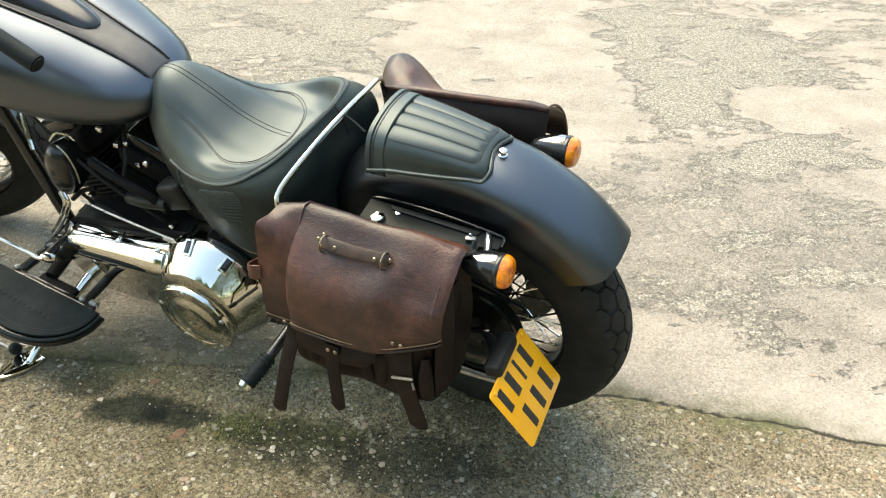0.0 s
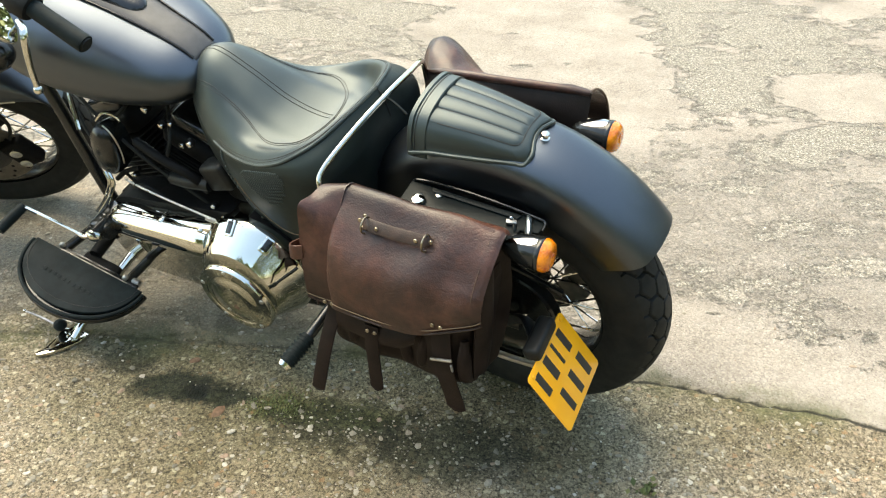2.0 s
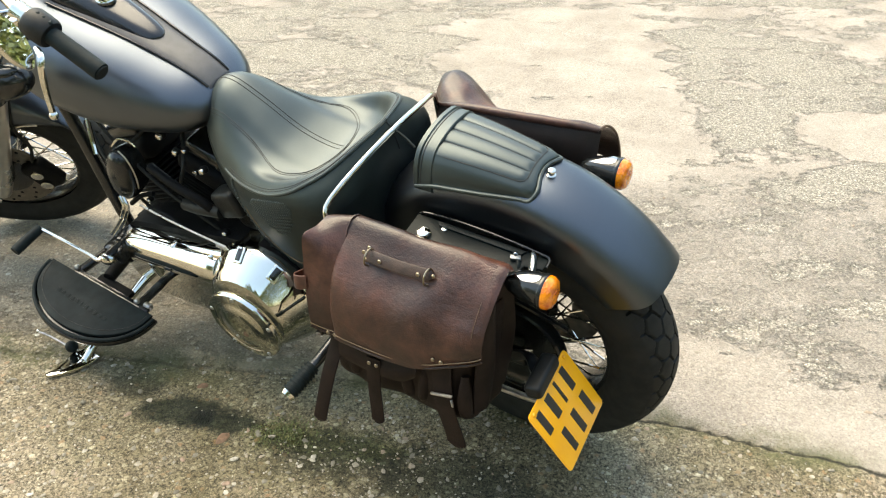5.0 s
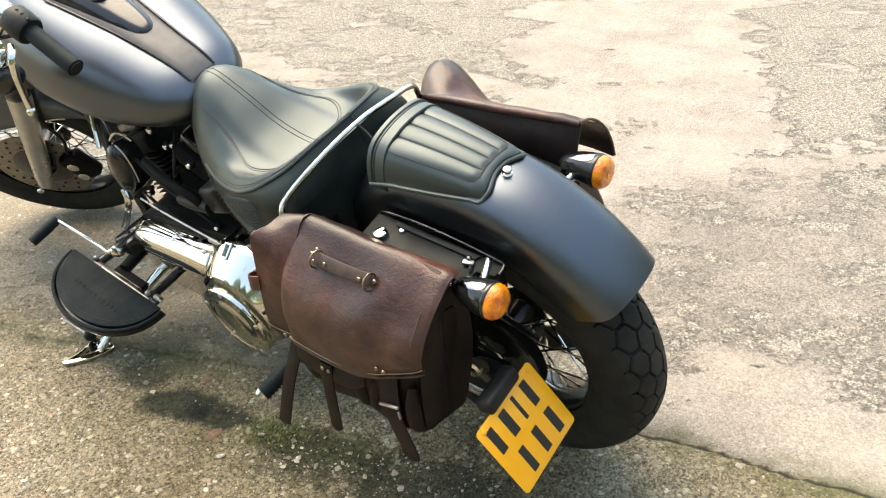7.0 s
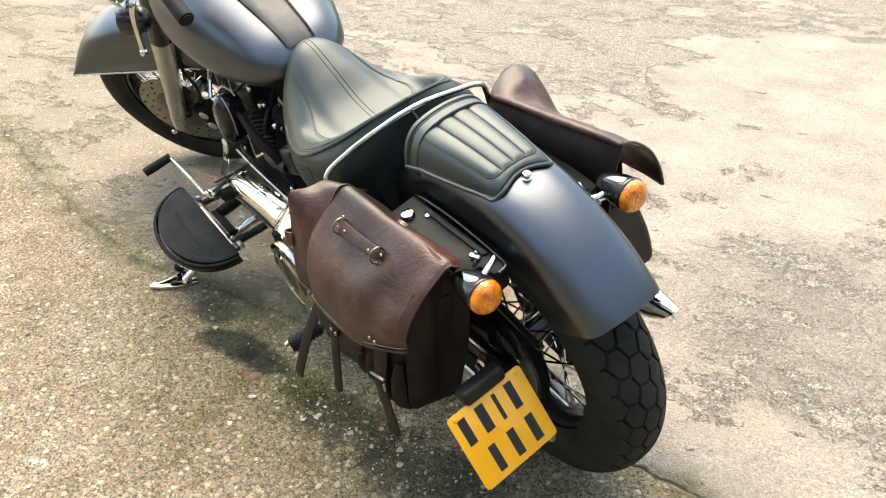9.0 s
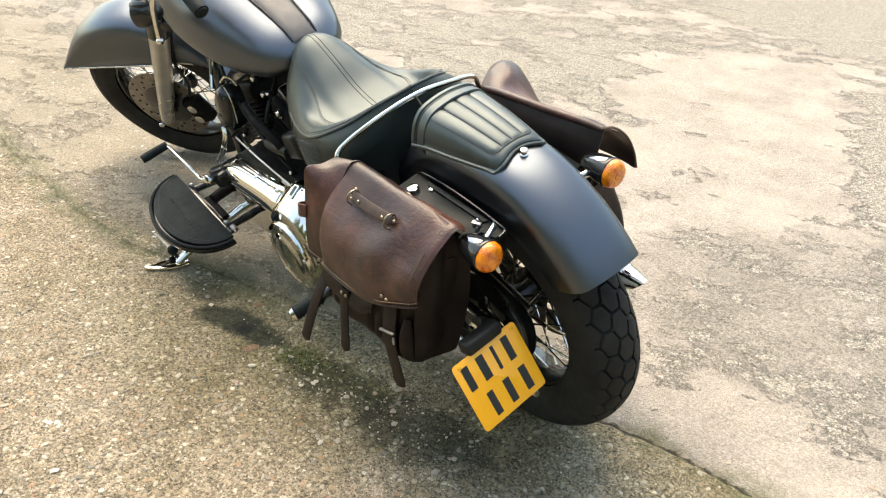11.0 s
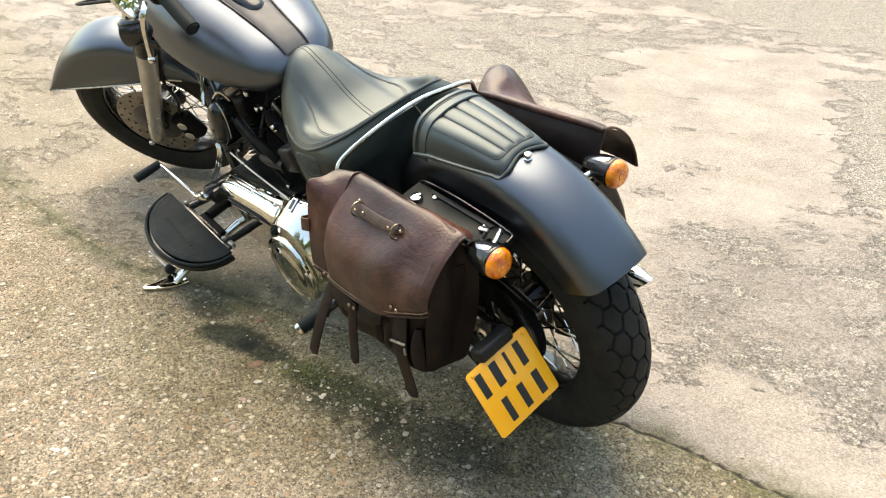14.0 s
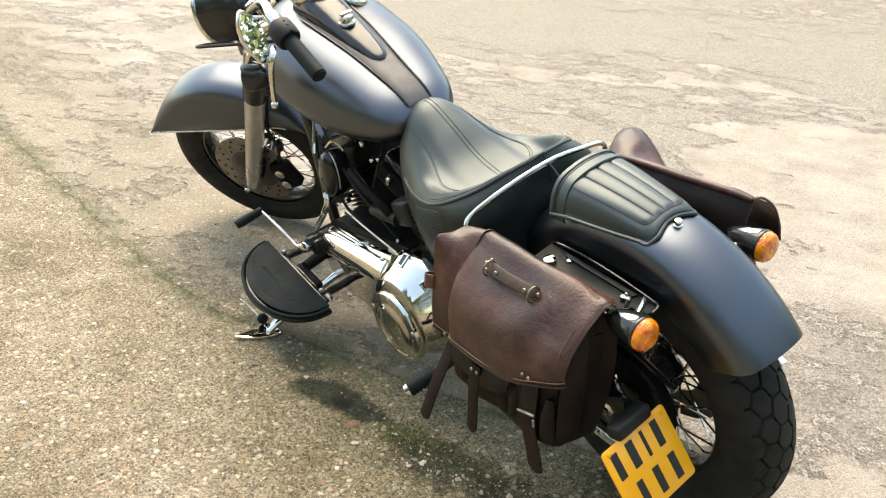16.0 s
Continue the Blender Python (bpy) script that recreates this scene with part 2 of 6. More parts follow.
def bolt_mesh(r, h):
    """A domed chrome bolt head whose axis is y."""
    return revolve([(r, 0), (r, h * 0.5), (r * 0.85, h * 0.82), (r * 0.45, h), (0.0005, h * 1.04)], 20)


# ---- ground ----
JOINT = [(-9.0, 5.2), (-3.15, 2.49), (-2.35, 2.13), (-1.64, 1.82), (-1.24, 1.70), (-0.3, 1.665), (0.44, 1.592), (0.85, 1.478), (2.5, 0.95), (9, -1.2)]
JX, JY = np.array(JOINT).T


def ground_height(x, y):
    """Height of the worn concrete and how far the point lies beyond the joint."""
    wob = 0.012 * noise.noise((x * 6, y * 6, 1)) + 0.006 * noise.noise((x * 25, y * 25, 2))
    d = y - float(np.interp(x, JX, JY)) + wob
    near = 1 / (1 + math.exp(max(-40, min(40, d * 150))))
    fade = max(0.15, min(1.0, (x + 1.1) / 0.8))
    z = -0.005 * near * fade
    z += (0.0035 * near + 0.0012) * noise.noise((x * 16, y * 16, 3)) + (0.0025 * near + 0.0006) * noise.noise((x * 48, y * 48, 4))
    depth = (0.010 if x > 0 else 0.006) * fade * max(0.0, 0.6 + noise.noise((x * 3, y * 3, 9)))
    z -= depth * math.exp(-((d - 0.004) / 0.007) ** 2)
    return z, d


def build_ground():
    def axis(lo, hi, step):
        far = [0.05, 0.12, 0.25, 0.5, 1, 2, 4, 8, 16, 40, 100, 300, 900]
        return np.concatenate([[lo - f for f in reversed(far)], np.arange(lo, hi, step), [hi + f for f in far]])

    xs, ys = axis(-2.9, 1.6, 0.0125), axis(0.05, 3.3, 0.0125)
    verts, zone = [], []
    for y in ys:
        for x in xs:
            z, d = ground_height(x, y) if -4 < x < 3 and -1 < y < 6 else (0.0, y - float(np.interp(x, JX, JY)))
            verts.append((x, y, z))
            zone.append(d)
    nx = len(xs)
    faces = [(j * nx + i, j * nx + i + 1, (j + 1) * nx + i + 1, (j + 1) * nx + i) for j in range(len(ys) - 1) for i in range(nx - 1)]
    me = bpy.data.meshes.new("ground")
    me.from_pydata(verts, [], faces)
    me.attributes.new("zone", "FLOAT", "POINT").data.foreach_set("value", np.array(zone, dtype=np.float32))
    me.shade_smooth()
    n = Nodes("old_concrete")
    at = n.tree.nodes.new("ShaderNodeAttribute")
    at.attribute_name = "zone"
    d = n.math("ADD", at.outputs["Fac"], n.math("MULTIPLY", n.math("SUBTRACT", n.noise(40, 3), 0.5), 0.03))
    # the same warped coordinates serve all the stones, so that none is round
    warp = n.tree.nodes.new("ShaderNodeVectorMath")
    warp.operation = "MULTIPLY_ADD"
    wn2 = n.tree.nodes.new("ShaderNodeTexNoise")
    wn2.inputs["Scale"].default_value, wn2.inputs["Detail"].default_value = 130, 3
    n.link(n.coord, wn2.inputs["Vector"])
    n.link(wn2.outputs["Color"], warp.inputs[0])
    warp.inputs[1].default_value = (0.012, 0.012, 0.012)
    n.link(n.coord, warp.inputs[2])
    bent = warp.outputs[0]

    def stones(scale):
        v = n.tree.nodes.new("ShaderNodeTexVoronoi")
        v.inputs["Scale"].default_value = scale
        n.link(bent, v.inputs["Vector"])
        return v.outputs["Distance"], n.math("FRACT", n.math("MULTIPLY", v.outputs["Color"], 7.3))

    xyz = n.tree.nodes.new("ShaderNodeSeparateXYZ")
    n.link(n.coord, xyz.inputs[0])

    def ellipse(sx, sy, rx, ry):
        mp = n.tree.nodes.new("ShaderNodeMapping")
        mp.inputs["Location"].default_value = (-sx / rx, -sy / ry, 0)
        mp.inputs["Scale"].default_value = (1 / rx, 1 / ry, 0)
        n.link(n.coord, mp.inputs["Vector"])
        ln = n.tree.nodes.new("ShaderNodeVectorMath")
        ln.operation = "LENGTH"
        n.link(mp.outputs[0], ln.inputs[0])
        return ln.outputs["Value"]

    # road side: pale skin of mortar, worn away in ragged islands down to grey chippings
    big = n.math("ADD", n.math("MULTIPLY", n.noise(3.4, 11, 0.70, stretch=(0.75, 1.3, 1)), 0.8), n.math("MULTIPLY", n.noise(0.5, 2), 0.2))
    for sx, sy, rx, ry, amount in ((1.15, 3.85, 0.62, 0.95, 0.11), (1.20, 2.85, 0.42, 0.22, 0.07), (-0.80, 4.25, 0.80, 0.85, 0.10),
                                   (1.3, 6.2, 1.7, 1.4, 0.16), (-2.6, 6.0, 2.2, 1.2, 0.08), (-0.6, 6.6, 3.0, 1.0, 0.06), (0.0, 7.4, 7.0, 2.6, 0.07), (-2.2, 4.0, 1.2, 0.9, 0.06), (0.30, 3.75, 0.62, 1.35, -0.085), (0.9, 1.45, 0.9, 0.32, -0.10), (1.5, 3.30, 0.5, 0.25, -0.10)):
        big = n.math("ADD", big, n.math("MULTIPLY", n.ramp(ellipse(sx, sy, rx, ry), (0.55, 1.0), (1.15, 0.0)), amount))
    worn = n.ramp(n.math("ADD", big, n.math("MULTIPLY", n.math("SUBTRACT", n.noise(24, 8, 0.78), 0.5), 0.36)), (0.520, 0.0), (0.552, 1.0))
    thin = n.math("MULTIPLY", n.ramp(n.math("ADD", ellipse(0.85, 2.35, 0.95, 0.70), n.math("MULTIPLY", n.math("SUBTRACT", n.noise(5, 7, 0.75), 0.5), 1.3)), (0.45, 0.9), (1.05, 0.0)), n.ramp(n.noise(34, 7, 0.8), (0.44, 0.0), (0.62, 0.75)))
    worn = n.math("MAXIMUM", worn, thin)
    skin = n.ramp(n.noise(3.0, 8, 0.65), (0.32, (0.262, 0.228, 0.194)), (0.5, (0.345, 0.301, 0.258)), (0.68, (0.410, 0.358, 0.309)))
    specks = n.ramp(n.noise(190, 6, 0.78), (0.35, 0.28), (0.445, 1.03))
    pits2 = n.ramp(n.noise(120, 3, 0.6), (0.29, 0.5), (0.37, 1.0))
    skin = n.mix(1.0, n.mix(n.ramp(n.noise(7, 4), (0.35, 0.70), (0.60, 1.0)), skin, n.mix(1.0, skin, specks, "MULTIPLY")), pits2, "MULTIPLY")
    dist, rnd = stones(165)
    # grains of sand and small stones show through the skin
    skin = n.mix(n.ramp(n.noise(2.6, 5, 0.6), (0.36, 0.35), (0.62, 0.9)), skin, n.mix(1.0, skin, n.mix(1.0, n.ramp(rnd, (0.0, 0.72), (0.5, 0.98), (1.0, 1.14)), n.ramp(dist, (0.30, 1.04), (0.72, 0.74)), "MULTIPLY"), "MULTIPLY"))
    tone = n.ramp(rnd, (0.0, (0.186, 0.170, 0.140)), (0.45, (0.304, 0.277, 0.232)), (0.8, (0.398, 0.358, 0.304)), (1.0, (0.52, 0.465, 0.395)))
    gap = n.ramp(dist, (0.35, 1.0), (0.70, 0.62))
    grit = n.mix(1.0, n.mix(1.0, tone, gap, "MULTIPLY"), n.ramp(n.noise(150, 4, 0.7), (0.32, 0.55), (0.58, 1.15)), "MULTIPLY")
    left = n.ramp(n.noise(26, 6, 0.75), (0.48, 0.0), (0.60, 0.75))
    grit = n.mix(n.math("MULTIPLY", left, n.ramp(ellipse(0.80, 2.28, 1.0, 0.7), (0.5, 1.0), (1.1, 0.25))), grit, skin)
    road = n.mix(worn, skin, grit)
    # near slab: rough exposed aggregate in a dark, mossy matrix
    d1, r1 = stones(58)
    d2, r2 = stones(150)
    stone = n.ramp(r1, (0.42, (0.21, 0.182, 0.137)), (0.70, (0.43, 0.37, 0.285)), (0.80, (0.42, 0.275, 0.19)), (0.86, (0.42, 0.375, 0.30)), (0.95, (0.60, 0.55, 0.46)), (1.0, (0.78, 0.73, 0.64)))
    small = n.ramp(r2, (0.3, (0.157, 0.137, 0.103)), (0.65, (0.35, 0.302, 0.232)), (0.92, (0.48, 0.435, 0.35)), (1.0, (0.74, 0.69, 0.60)))
    matrix = n.ramp(n.noise(140, 7, 0.82), (0.39, (0.036, 0.032, 0.024)), (0.50, (0.240, 0.208, 0.163)), (0.61, (0.540, 0.465, 0.375)))
    slab = n.mix(n.math("MULTIPLY", n.ramp(r2, (0.32, 0.0), (0.42, 0.9)), n.ramp(d2, (0.30, 1.0), (0.52, 0.0))), matrix, small)
    slab = n.mix(n.math("MULTIPLY", n.ramp(r1, (0.50, 0.0), (0.56, 0.92)), n.ramp(d1, (0.30, 1.0), (0.44, 0.0))), slab, stone)
    slab = n.mix(n.ramp(n.noise(9, 6, 0.7), (0.42, 0.0), (0.64, 0.75)), slab, n.mix(1.0, slab, (0.66, 0.635, 0.57), "MULTIPLY"))
    slab = n.mix(n.ramp(n.noise(2.1, 7, 0.65), (0.44, 0.0), (0.62, 0.8)), slab, n.mix(1.0, slab, (0.60, 0.585, 0.50), "MULTIPLY"))
    # shade under the bike and a mossy tone, put into the slab's colour
    under_shade = n.ramp(n.math("ADD", ellipse(-0.25, 1.50, 1.15, 0.42), n.math("MULTIPLY", n.math("SUBTRACT", n.noise(6, 6, 0.7), 0.5), 1.2)), (0.35, 0.8), (1.0, 0.0))
    slab = n.mix(under_shade, slab, n.mix(1.0, slab, (0.70, 0.735, 0.60), "MULTIPLY"))
    # oil stains under the engine; the blots below the bag are painted shade
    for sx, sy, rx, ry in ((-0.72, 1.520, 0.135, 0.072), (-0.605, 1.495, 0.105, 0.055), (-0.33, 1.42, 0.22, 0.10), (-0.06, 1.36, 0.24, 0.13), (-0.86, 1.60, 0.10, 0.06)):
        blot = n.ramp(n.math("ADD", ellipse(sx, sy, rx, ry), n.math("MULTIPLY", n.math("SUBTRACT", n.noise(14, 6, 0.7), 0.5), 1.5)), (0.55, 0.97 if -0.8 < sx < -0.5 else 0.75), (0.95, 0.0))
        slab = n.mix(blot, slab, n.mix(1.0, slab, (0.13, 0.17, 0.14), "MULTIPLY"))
    slab = n.mix(1.0, slab, n.mix(n.ramp(n.noise(330, 4, 0.7), (0.36, 0.0), (0.60, 1.0)), (0.65, 0.62, 0.575), (1.11, 1.055, 0.985)), "MULTIPLY")
    # thin green moss grown over the slab below the bag
    for sx, sy, rx, ry in ((-0.46, 1.465, 0.11, 0.055), (-0.30, 1.44, 0.16, 0.06)):
        green = n.ramp(n.math("ADD", ellipse(sx, sy, rx, ry), n.math("MULTIPLY", n.math("SUBTRACT", n.noise(22, 6, 0.75), 0.5), 1.8)), (0.45, 0.6), (1.0, 0.0))
        slab = n.mix(green, slab, n.mix(1.0, slab, (0.52, 0.66, 0.30), "MULTIPLY"))
    # towards the front wheel the road skin is browner and grittier
    west = n.math("MULTIPLY", n.ramp(at.outputs["Fac"], (0.5, 1.0), (1.0, 0.15)), n.ramp(n.math("ADD", n.math("MULTIPLY", xyz.outputs[0], -0.35), n.math("MULTIPLY", n.noise(1.7, 6, 0.6), 0.5)), (0.13, 0.0), (0.38, 0.92)))
    brown = n.mix(0.62, n.ramp(n.noise(18, 7, 0.7), (0.3, (0.20, 0.172, 0.128)), (0.7, (0.35, 0.305, 0.24))), slab)
    brown = n.mix(1.0, brown, n.mix(0.6, (1.0, 1.0, 1.0), specks), "MULTIPLY")
    road = n.mix(west, road, brown)
    ragged = n.math("MULTIPLY", n.math("SUBTRACT", n.noise(7, 7, 0.75), 0.5), n.ramp(n.math("MULTIPLY", xyz.outputs[0], -1.0), (0.55, 0.0), (1.0, 0.9)))
    far = n.ramp(n.math("ADD", n.math("ADD", d, ragged), 0.5), (0.495, 0.0), (0.515, 1.0))
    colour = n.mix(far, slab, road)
    # moss and damp in the joint
    joint = n.ramp(n.math("ABSOLUTE", n.math("ADD", at.outputs["Fac"], n.math("MULTIPLY", n.math("SUBTRACT", n.noise(9, 5, 0.7), 0.5), 0.18))), (0.0, 1.0), (0.085, 0.0))
    moss = n.ramp(n.noise(30, 6, 0.75), (0.3, (0.045, 0.055, 0.018)), (0.7, (0.13, 0.13, 0.06)))
    colour = n.mix(n.math("MULTIPLY", joint, n.math("MAXIMUM", n.ramp(n.noise(5, 4), (0.42, 0.05), (0.62, 0.8)), n.math("MULTIPLY", n.ramp(n.math("MULTIPLY", xyz.outputs[0], -1.0), (0.75, 0.0), (1.0, 0.85)), n.ramp(n.noise(16, 6, 0.75), (0.40, 0.15), (0.58, 1.0))))), colour, moss)
    crack = n.ramp(n.math("ABSOLUTE", n.math("ADD", at.outputs["Fac"], n.math("MULTIPLY", n.math("SUBTRACT", n.noise(30, 5, 0.7), 0.5), 0.016))), (0.0020, 1.0), (0.0075, 0.0))
    colour = n.mix(n.math("MULTIPLY", crack, n.ramp(n.math("ADD", xyz.outputs[0], n.math("MULTIPLY", n.noise(6, 3), 0.5)), (0.15, 0.35), (0.55, 1.0))), colour, (0.018, 0.017, 0.012))
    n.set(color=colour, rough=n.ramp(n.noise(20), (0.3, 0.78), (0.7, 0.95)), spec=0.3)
    h = n.mix(far, n.math("ADD", n.math("MULTIPLY", n.math("ADD", d1, d2), -0.4), n.math("MULTIPLY", n.noise(140, 7, 0.82), 0.5)), n.mix(worn, n.noise(240, 4), n.math("MULTIPLY", dist, -0.8)))
    n.bump(h, 0.95, 0.007)
    me.materials.append(n.mat)
    tagged(new("ground", me), "old worn concrete and exposed aggregate paving with a mossy joint", "ground", kind="structure")


def build_stones():
    """Pebbles of the exposed aggregate, half sunk in the slab."""
    rng = np.random.default_rng(5)
    b = bmesh.new()
    bmesh.ops.create_icosphere(b, subdivisions=1, radius=1.0)
    base = np.array([v.co[:] for v in b.verts])
    tri = np.array([[v.index for v in f.verts] for f in b.faces])
    b.free()
    verts, faces, count = [], [], 0
    while count < 19000:
        x, y = rng.uniform(-2.6, 1.5), rng.uniform(0.1, 3.0)
        z, d = ground_height(x, y)
        patch = noise.noise((x * 2.2, y * 2.2, 7))
        if d > -0.01 and rng.random() > (0.30 if x < -0.35 - 0.3 * d else 0.015):
            continue
        if d <= 0 and rng.random() > 0.55 + 0.9 * patch:
            continue
        r = 0.0021 + 0.0066 * rng.random() ** 4.5
        p = base * (1 + rng.uniform(-0.38, 0.25, (len(base), 1))) * (r * rng.uniform(0.8, 1.5), r * rng.uniform(0.7, 1.1), r * rng.uniform(0.25, 0.50))
        a = rng.uniform(0, 6.28)
        p = p @ np.array([[math.cos(a), math.sin(a), 0], [-math.sin(a), math.cos(a), 0], [0, 0, 1]])
        verts.append(p + (x, y, z + r * 0.05))
        faces.append(tri + count * len(base))
        count += 1
    me = bpy.data.meshes.new("gravel")
    me.from_pydata(np.vstack(verts).tolist(), [], np.vstack(faces).tolist())
    me.materials.append(M["stones"])
    tagged(new("gravel", me), "small buff and rust-brown stones in the slab", "gravel", kind="stuff")


def build_verge():
    """A strip of grass along the far side of the road."""
    rng = np.random.default_rng(8)
    verts, faces = [], []
    for k in range(26000):
        x = rng.uniform(-5, 9)
        y = 9.78 - 0.16 * x + rng.exponential(1.1)
        h, a, w = rng.uniform(0.04, 0.13), rng.uniform(0, 6.28), rng.uniform(0.003, 0.006)
        lean = rng.normal(0, 0.04, 2)
        c, s = math.cos(a) * w, math.sin(a) * w
        i = len(verts)
        verts += [(x - c, y - s, -0.01), (x + c, y + s, -0.01), (x + c * 0.7 + lean[0] * 0.5, y + s * 0.7 + lean[1] * 0.5, h * 0.6), (x + lean[0], y + lean[1], h)]
        faces += [(i, i + 1, i + 2), (i, i + 2, i + 3)]
    me = bpy.data.meshes.new("grass_verge")
    me.from_pydata(verts, [], faces)
    me.materials.append(M["grass"])
    tagged(new("grass_verge", me), "rough green grass along the far road edge", "grass", kind="stuff")


build_ground()
build_stones()
build_verge()


def build_weeds():
    """Small weeds and moss tufts in the slab by the wheel and under the bag."""
    rng = np.random.default_rng(21)
    for name, label, x0, y0, count, size, spread in (("weed", "tiny green weed in the worn slab", 0.36, 1.255, 26, 0.016, 0.030), ("moss_tuft", "dark green moss tuft on the slab", -0.46, 1.470, 700, 0.006, 0.075)):
        verts, faces = [], []
        for k in range(count):
            x, y = x0 + rng.normal(0, spread * 0.5), y0 + rng.normal(0, spread * 0.35)
            z = ground_height(x, y)[0] - 0.001
            a, w, h = rng.uniform(0, 6.28), size * rng.uniform(0.25, 0.45), size * rng.uniform(0.4, 1.0)
            c, s = math.cos(a), math.sin(a)
            tip = (x + c * h * 0.9, y + s * h * 0.9, z + h)
            i = len(verts)
            verts += [(x, y, z), (x + c * h * 0.45 - s * w, y + s * h * 0.45 + c * w, z + h * 0.62), tip, (x + c * h * 0.45 + s * w, y + s * h * 0.45 - c * w, z + h * 0.62)]
            faces += [(i, i + 1, i + 2), (i, i + 2, i + 3)]
        me = bpy.data.meshes.new(name)
        me.from_pydata(verts, [], faces)
        me.materials.append(M["grass"])
        tagged(new(name, me), label, "weed", kind="stuff")


build_weeds()


def build_chip(name, label, x, y, size, turn, flat, color):
    """A single stone chip or dead leaf lying on the slab."""
    key = name + "_surface"
    if key not in M:
        M[key] = plain(key, color, 0.8, 0, 0.35, 90, 0.4)
    b = bmesh.new()
    bmesh.ops.create_icosphere(b, subdivisions=2 if name == "dead_leaf" else 1, radius=size)
    for v in b.verts:
        v.co *= 1 + 0.55 * noise.noise(v.co * (0.9 / size) + Vector((x * 9, y * 9, 1)))
    b.transform(Matrix.Translation((x, y, ground_height(x, y)[0] + size * flat * 0.35)) @ pose(0, 0, 0, 4, -5, turn) @ Matrix.Diagonal((1.3, 0.8, flat, 1)))
    tagged(part(name, b, key, sharp=20), label, "stone" if name != "dead_leaf" else "leaf")


for x_, y_, size_, turn_ in ((-0.552, 1.378, 0.0080, 30), (-0.897, 1.372, 0.0065, 75), (-0.95, 1.665, 0.0070, 10)):
    build_chip("white_stone", "pale white stone chip on the slab", x_, y_, size_, turn_, 0.4, (0.40, 0.37, 0.31))
for x_, y_, size_, turn_ in ((-0.548, 1.304, 0.0085, 20), (-0.843, 1.493, 0.008, 60), (-0.666, 1.366, 0.0075, 120)):
    build_chip("rust_stone", "rust-pink stone in the worn slab", x_, y_, size_, turn_, 0.4, (0.29, 0.20, 0.145))
for x_, y_, size_, turn_ in ((-0.599, 1.441, 0.015, 70), (-0.700, 1.613, 0.012, 15)):
    build_chip("dead_leaf", "crumpled brown dead leaf on the slab", x_, y_, size_, turn_, 0.18, (0.15, 0.085, 0.05))

# ---- motorcycle: x ahead from the rear axle, y to its left, z up, leaning on its stand ----
YAW, LEAN_DEG = 154.3, 13.95
BASE = (0.1213, 1.6128, 0.0)
BIKE = pose(*BASE, -LEAN_DEG, 0, YAW)
bike = empty("motorcycle", BIKE, None, "satin black cruiser motorcycle leaning on its side stand", "motorcycle")

# steering: turned to the left about the raked head
RAKE, STEER = 31.0, 35.0
HEAD = Vector((1.575, 0.0, 0.32))
STEER_AXIS = Vector((-math.sin(radians(RAKE)), 0, math.cos(radians(RAKE))))
TURNED = Matrix.Translation((0.066, 0.026, 0.006)) @ Matrix.Translation(HEAD) @ Matrix.Rotation(radians(STEER), 4, STEER_AXIS) @ Matrix.Translation(-HEAD)


def tyre_mesh(R, w, rim, pattern):
    """A road tyre with zigzag grooves cut into the tread."""
    half = [(rim - 0.004, w * 0.70), (rim + 0.008, w * 0.80), (rim + 0.03, w * 0.97), (rim + 0.058, w * 1.0), (R - 0.042, w * 0.965), (R - 0.026, w * 0.86)]
    side = spline(half, 5)
    t = np.linspace(0.86, -0.86, 61)
    tread = np.column_stack([R - 0.026 * (np.abs(t) / 0.86) ** 2.3, w * t])
    prof = np.vstack([side[:-1], tread, (side * (1, -1))[::-1][1:]])
    n = 640
    lo, hi = len(side) - 1, len(side) - 1 + 61
    rings = []
    for k in range(n):
        a = 2 * math.pi * k / n
        u = (k / n * pattern) % 1.0
        zig = abs(2 * u - 1) * 2 - 1
        p = prof.copy()
        for j in range(lo, hi):
            y = p[j, 1] / w
            v = abs(y)
            groove = abs(v - 0.24 - 0.08 * zig) < 0.022
            groove |= abs(v - 0.64 + 0.08 * zig) < 0.022
            groove |= v < 0.17 and abs(u - 0.5) < 0.04
            groove |= 0.31 < v < 0.60 and abs((u + 0.5) % 1.0 - 0.5) < 0.04
            groove |= 0.73 < v < 0.84 and abs(u - 0.5) < 0.03
            if groove:
                p[j, 0] -= 0.008
        rings.append([(r * math.cos(a), y, r * math.sin(a)) for r, y in p])
    rings.append(rings[0])
    bm = loft(rings, closed=False, cap=False)
    bmesh.ops.remove_doubles(bm, verts=bm.verts, dist=1e-6)
    return bm


